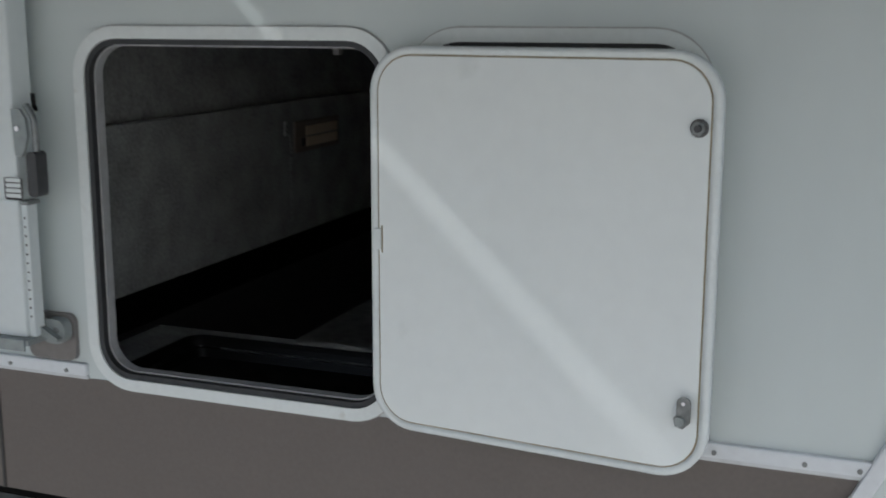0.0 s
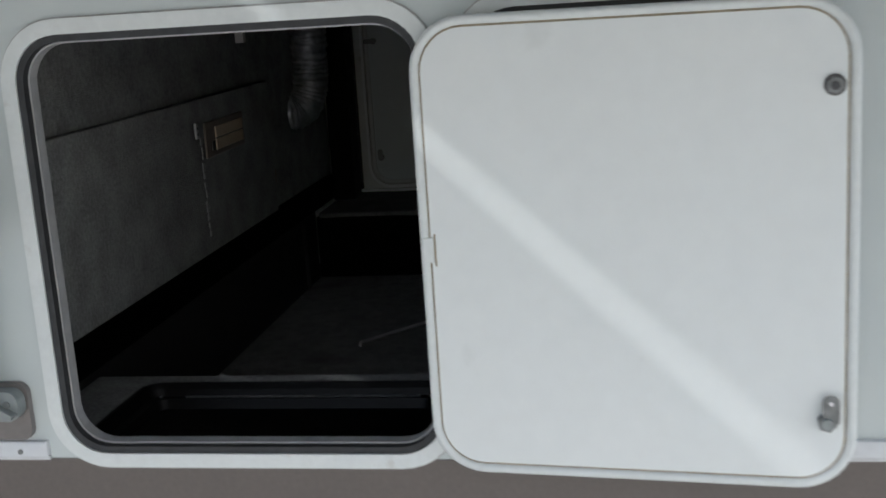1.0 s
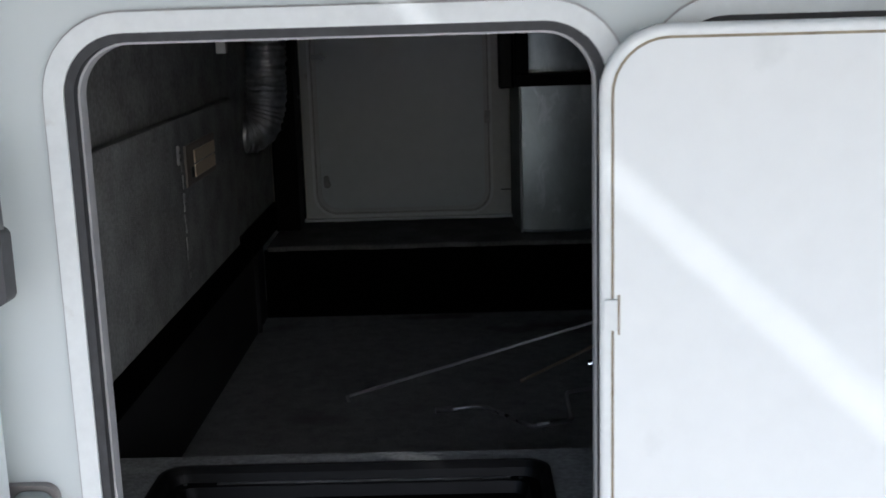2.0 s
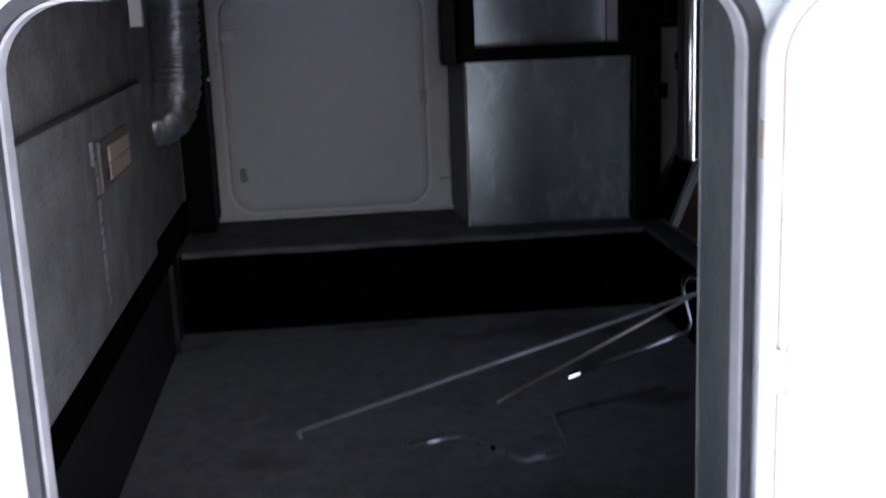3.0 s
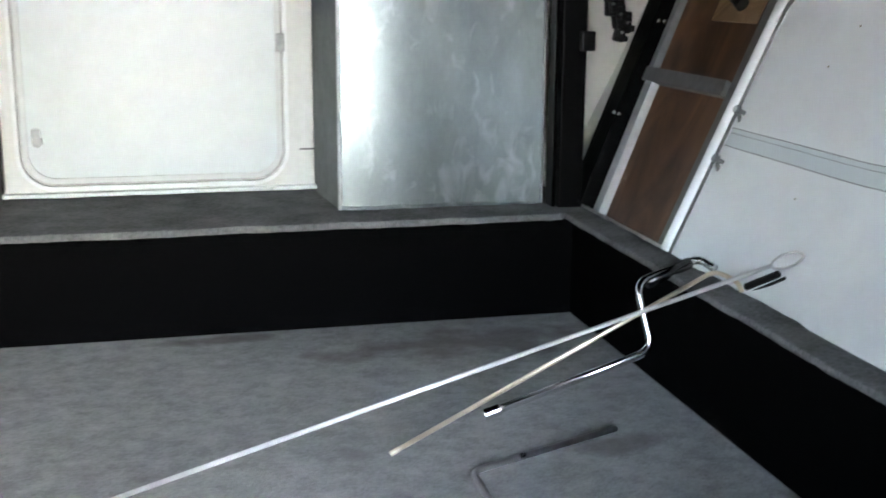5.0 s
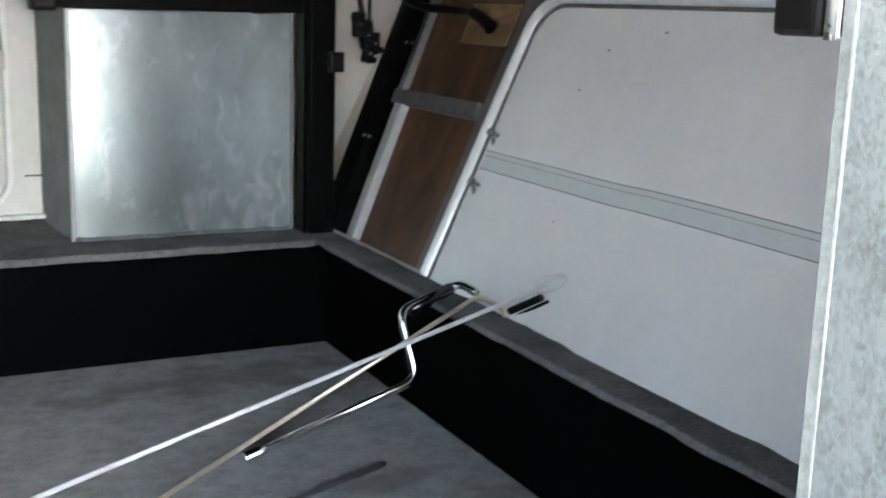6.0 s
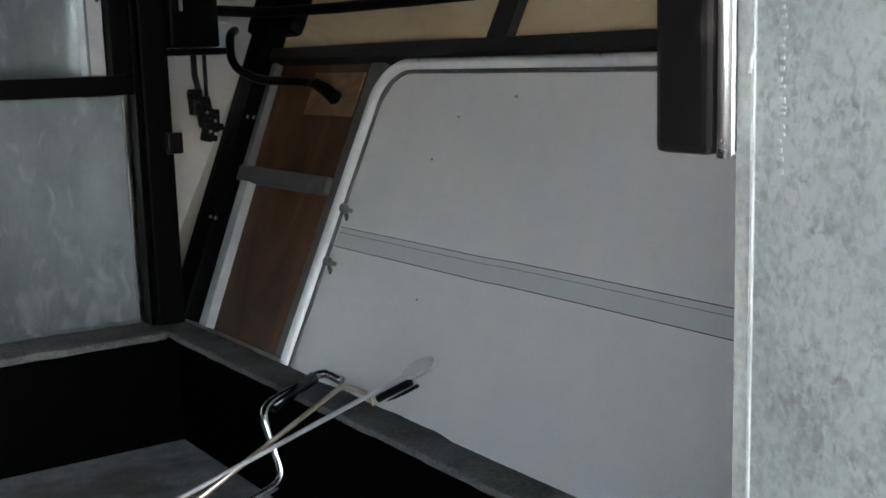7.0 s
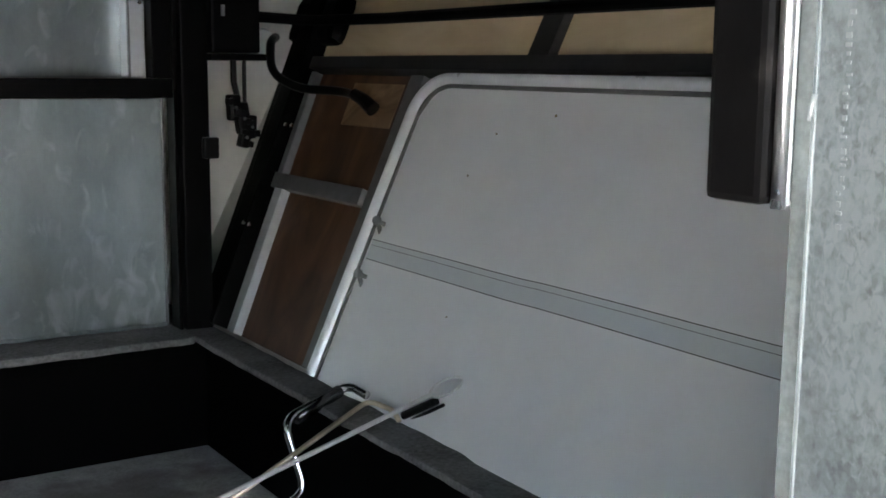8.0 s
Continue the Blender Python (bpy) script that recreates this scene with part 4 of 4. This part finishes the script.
for y, z, r in ((1.315, 1.222, 0.0022), (1.44, 1.19, 0.0016), (1.47, 1.125, 0.0015), (1.2, 1.07, 0.0012), (1.38, 0.93, 0.0013)):
    c = Vector((slope_x(z), y, z)) + Vector((math.cos(LEAN), 0, -math.sin(LEAN))) * 0.0025
    part("rust_speck", tube([c, c - Vector((0.0015, 0, -0.0008))], r, 6), CAULK, front)
grab = part("grab_handle", tube([(1.128, 1.366, 0.797), (1.148, 1.31, 0.83)], 0.006, 10), BLACK_PLASTIC, front, "black ribbed handle")
part("handle_rib", tube([(1.135, 1.354, 0.793), (1.154, 1.3, 0.826)], 0.0026, 8), BLACK_PLASTIC, grab)

studs = thing("front_wall_frame", (1.2, 1.9, LZ), "aluminium and black steel studs of the front wall", "wall frame")
part("stud", leaning(1.692, 1.728, 0.787, 1.277, 0.004, 0.03, 0.002), STUD_GREY, studs)
part("edge_strip", leaning(2.003, 2.035, 0.787, 1.05, -0.006, 0.03, 0.002), ALU, studs)
part("edge_strip", leaning(2.03, 2.05, 1.05, 1.277, -0.004, 0.03, 0.002), ALU_DULL, studs)
part("crossbar", leaning(1.7285, 2.14, 1.05, 1.078, -0.006, 0.028, 0.002), STUD_GREY, studs)
part("top_rail", leaning(0.06, 2.10, 1.2815, 1.305, -0.01, 0.03, 0.002), DARK_GREY, studs)
part("mullion", leaning(1.384, 1.436, 1.3055, 1.40, -0.004, 0.03, 0.002), DARK_GREY, studs)
black_tube = part("steel_tube", leaning(2.055, 2.115, 0.787, 1.42, -0.03, 0.03, 0.004), BLACK, studs, "black slanting steel tube")
part("steel_tube", leaning(2.125, 2.175, 0.787, 1.42, -0.012, 0.05, 0.004), BLACK, studs, "black slanting steel tube")
part("gusset", leaning(1.99, 2.2, 1.335, 1.43, -0.02, 0.03, 0.02), BLACK, studs)
for z in (0.97, 1.16):
    for dy in (0.022, 0.05):
        y = 2.05 + dy
        c = Vector((slope_x(z), y, z)) - Vector((math.cos(LEAN), 0, -math.sin(LEAN))) * 0.03
        part("rivet", tube([c, c - Vector((0.004, 0, -0.002))], 0.004, 8), CHROME, black_tube)
part("plywood", leaning(1.729, 2.002, 0.787, 1.0495, 0.012, 0.024), WOOD, studs, "brown plywood infill")
part("plywood", leaning(1.729, 2.03, 1.0785, 1.278, 0.012, 0.024), WOOD, studs, "brown plywood infill")
part("paper_label", leaning(1.745, 1.9, 1.185, 1.262, 0.0095, 0.0118), WOOD_LABEL, studs, "pale wood patch on the plywood")
part("pale_board", leaning(1.4365, 2.08, 1.3055, 1.44, 0.012, 0.024), WOOD_PALE, studs, "pale yellow plywood board")
part("pale_board", leaning(0.1, 1.3835, 1.3055, 1.44, 0.012, 0.024), WOOD_PALE, studs, "pale yellow plywood board")

# ---------------------------------------------------------------- steel sheet and leg by the hatch
sheet = thing("steel_partition", (0.615, 0.15, LZ), "weathered galvanised steel partition beside the hatch", "partition")
turn_s = math.atan2(0.032, 0.254)
m_s = Matrix.Translation((0.6062, 0.0157, 0)) @ Matrix.Rotation(-turn_s, 4, "Z")
bm = wavy(0.0, LZ + 0.001, 0.25, 1.45, 0.0, 0.002, 0.0022, 2.0, 12, 30)
bmesh.ops.transform(bm, matrix=m_s @ Matrix.Rotation(radians(90), 4, "Z"), verts=bm.verts)
part("sheet", bm, GALV_SHEET, sheet, smooth=True)
part("folded_edge", box((-0.0012, 0.2503, LZ + 0.001), (0.0008, 0.2588, 1.45), 0.0006, None, m_s), ZINC_FOLD, sheet)
part("bright_edge", tube([m_s @ Vector((-0.0012, 0.2493, LZ + 0.002)), m_s @ Vector((-0.0012, 0.2493, 1.45))], 0.0003, 8), ALU_EDGE, sheet, "thin bright line along the fold")
part("dent", tube([m_s @ Vector((-0.0012, 0.2512, 1.272)), m_s @ Vector((-0.0018, 0.2503, 1.2765)), m_s @ Vector((-0.0012, 0.2497, 1.281))], 0.001, 8), ALU_EDGE, sheet, "bright bump in the fold", smooth=True)
rng = random.Random(5)
z = 1.236
for i in range(22):
    y, tall = 0.2365 + rng.uniform(-0.001, 0.001), rng.uniform(0.0014, 0.0034)
    d = -noise.noise((y * 5 + 2, z * 5, 2.0)) * 0.0022 - noise.noise((y * 17, z * 13 + 2, 3.1)) * 0.00055
    part("faint_mark", box((d - 0.0003, y - rng.uniform(0.0005, 0.0016), z), (d + 0.0002, y + 0.0012, z + tall * 0.55), 0, None, m_s), FAINT, sheet, "faint pale writing, unreadable")
    z += tall + rng.choice((0.0003, 0.0006, 0.002))

leg = thing("landing_leg", (0.63, 0.3, 1.245), "black steel leg with a chrome rod hanging from the ceiling", "leg")
part("housing", box((0.6215, 0.2725, 1.2425), (0.675, 0.299, 1.4545), 0.003), SCUFFED_BLACK, leg)
part("rod", tube([(0.6275, 0.2695, 1.2415), (0.6275, 0.2695, 1.4545)], 0.0026, 12), CHROME_DARK, leg, "chrome rod", smooth=True)
part("rod", tube([(0.6318, 0.2702, 1.2425), (0.6318, 0.2702, 1.4545)], 0.0018, 8), CHROME, leg)

# ---------------------------------------------------------------- duct and ceiling fittings
duct = thing("foil_duct", (-0.095, 1.9, 1.1), "silver flexible foil duct bending into the side wall", "duct")
line = rounded([(-0.088, 1.9, 1.454), (-0.09, 1.9, 1.36), (-0.097, 1.9, 1.2), (-0.122, 1.885, 1.14), (-0.21, 1.84, 1.13)], 0.075, 26)
dense = []
for a, b in zip(line, line[1:]):
    k = max(1, int((b - a).length / 0.0022))
    dense += [a.lerp(b, i / k) for i in range(k)]
dense.append(line[-1])
bm = tube(dense, lambda k: 0.054 + 0.0021 * math.sin(k * 2 * math.pi * 24 + 1.8 * math.sin(k * 31)), 24)
for v in bm.verts:
    v.co += Vector(noise.noise_vector(v.co * 38)) * 0.0036 + Vector(noise.noise_vector(v.co * 90)) * 0.0014
part("hose", bm, FOIL, duct, smooth=True)
part("clamp", tube([(-0.088, 1.9, 1.4535), (-0.088, 1.9, 1.43)], 0.058, 24), CREAM, duct, "pale clamp at the top")
clip = thing("ceiling_clip", (-0.065, 1.2, 1.375), "small pale clip hanging from the ceiling", "clip")
part("clip", box((-0.078, 1.19, 1.378), (-0.056, 1.212, 1.4545), 0.003), CREAM, clip)
fix = thing("ceiling_fixture", (0.28, 2.2, 1.43), "dark fixture under the ceiling before the far hatch", "fixture")
part("cap", box((0.235, 2.15, 1.427), (0.33, 2.25, 1.4545), 0.008), ALU_DULL, fix)
part("screw", tube([(0.37, 1.6, 1.4545), (0.372, 1.59, 1.425)], 0.004, 8), ALU, fix)
bar = thing("flat_bar", (0.55, 1.2, 1.43), "grey flat steel bar fixed under the ceiling", "bar")
part("bar", tube([(0.44, 1.3, 1.428), (0.78, 1.0, 1.44)], 0.009, 6), ALU_DULL, bar)

# ---------------------------------------------------------------- loose rods
rod = thing("hook_rod", (0.65, 1.29, FZ), "long thin aluminium rod with a loop, propped on the ledge", "rod")
start = Vector((0.162, 1.278, FZ + 0.006))
loop_tip = Vector((1.158, 1.262, 0.871))
way = (loop_tip - start).normalized()
loop_c = loop_tip - way * 0.026
part("shaft", tube([start, loop_c - way * 0.026], 0.0035, 10), ROD_METAL, rod, smooth=True)
side = Vector((-0.22, 0.37, 0.80))
side = (side - way * side.dot(way)).normalized()
pts = [loop_c - way * 0.026 * math.cos(k) + side * 0.0095 * math.sin(k) for k in (2 * math.pi * i / 24 for i in range(25))]
part("loop", tube(pts, 0.002, 8), ROD_METAL, rod, smooth=True)
part("hook", tube(rounded([start, start - way * 0.006 + Vector((0, -0.004, 0)), start + Vector((0.0, -0.03, -0.0015))], 0.006), 0.0038, 8), ROD_METAL, rod, smooth=True)

bent = thing("crank_rod", (0.8, 1.4, FZ), "brassy metal rod with a hooked end lying over the ledge", "rod")
end2 = Vector((0.565, 1.352, FZ + 0.007))
top2 = Vector((1.098, 1.415, 0.812))
d2 = (top2 - end2).normalized()
part("shaft", tube(rounded([end2, top2, top2 + Vector((0.022, -0.035, -0.01)), top2 + Vector((0.022, -0.05, -0.022))], 0.016), 0.0038, 12), ROD_WARM, bent, smooth=True)
part("tip", tube([end2 - d2 * 0.0005, end2 + d2 * 0.014], 0.0046, 12), ROD_WARM, bent)

crank = thing("awning_crank", (0.9, 1.47, FZ), "chrome crank handle leaning on the ledge", "crank", "awning cranks")
a, b, c, d, f, g = (Vector(v) for v in ((0.752, 1.468, FZ + 0.012), (1.0, 1.447, 0.672), (1.0, 1.43, 0.715), (1.003, 1.482, 0.775), (1.122, 1.52, 0.806), (1.128, 1.475, 0.8)))
path = rounded([a, b + Vector((0.012, -0.003, 0.006)), d + Vector((-0.008, 0, 0.006)), f, g], 0.026, 8)
part("bar", tube(path, 0.0068, 12), CHROME, crank, smooth=True)
u = (d - f).normalized()
part("grip", tube([d - u * 0.014, f + u * 0.022], 0.0098, 14), GRIP, crank, "glossy black sleeve on the handle", smooth=True)
w = (b - a).normalized()
part("socket", tube([a - w * 0.012, a + w * 0.014], 0.0095, 14), CHROME, crank)

crank2 = thing("awning_crank", (0.62, 1.2, FZ), "dark chrome crank handle lying flat on the carpet", "crank", "awning cranks")
z = FZ + 0.0055
path = rounded([(0.374, 1.164, z), (0.470, 1.19, z), (0.572, 1.05, z), (0.662, 1.082, z), (0.666, 1.268, z), (0.925, 1.375, z)], 0.018, 6)
part("bar", tube(path, 0.0048, 12), CHROME_DARK, crank2, smooth=True)
part("socket", tube([(0.366, 1.162, z + 0.001), (0.402, 1.1715, z + 0.001)], 0.0064, 14), CHROME_DARK, crank2)
part("grip", tube([(0.585, 1.0545, z + 0.002), (0.65, 1.0775, z + 0.002)], 0.0064, 14), CHROME_DARK, crank2, "dark chrome sleeve on the handle", smooth=True)
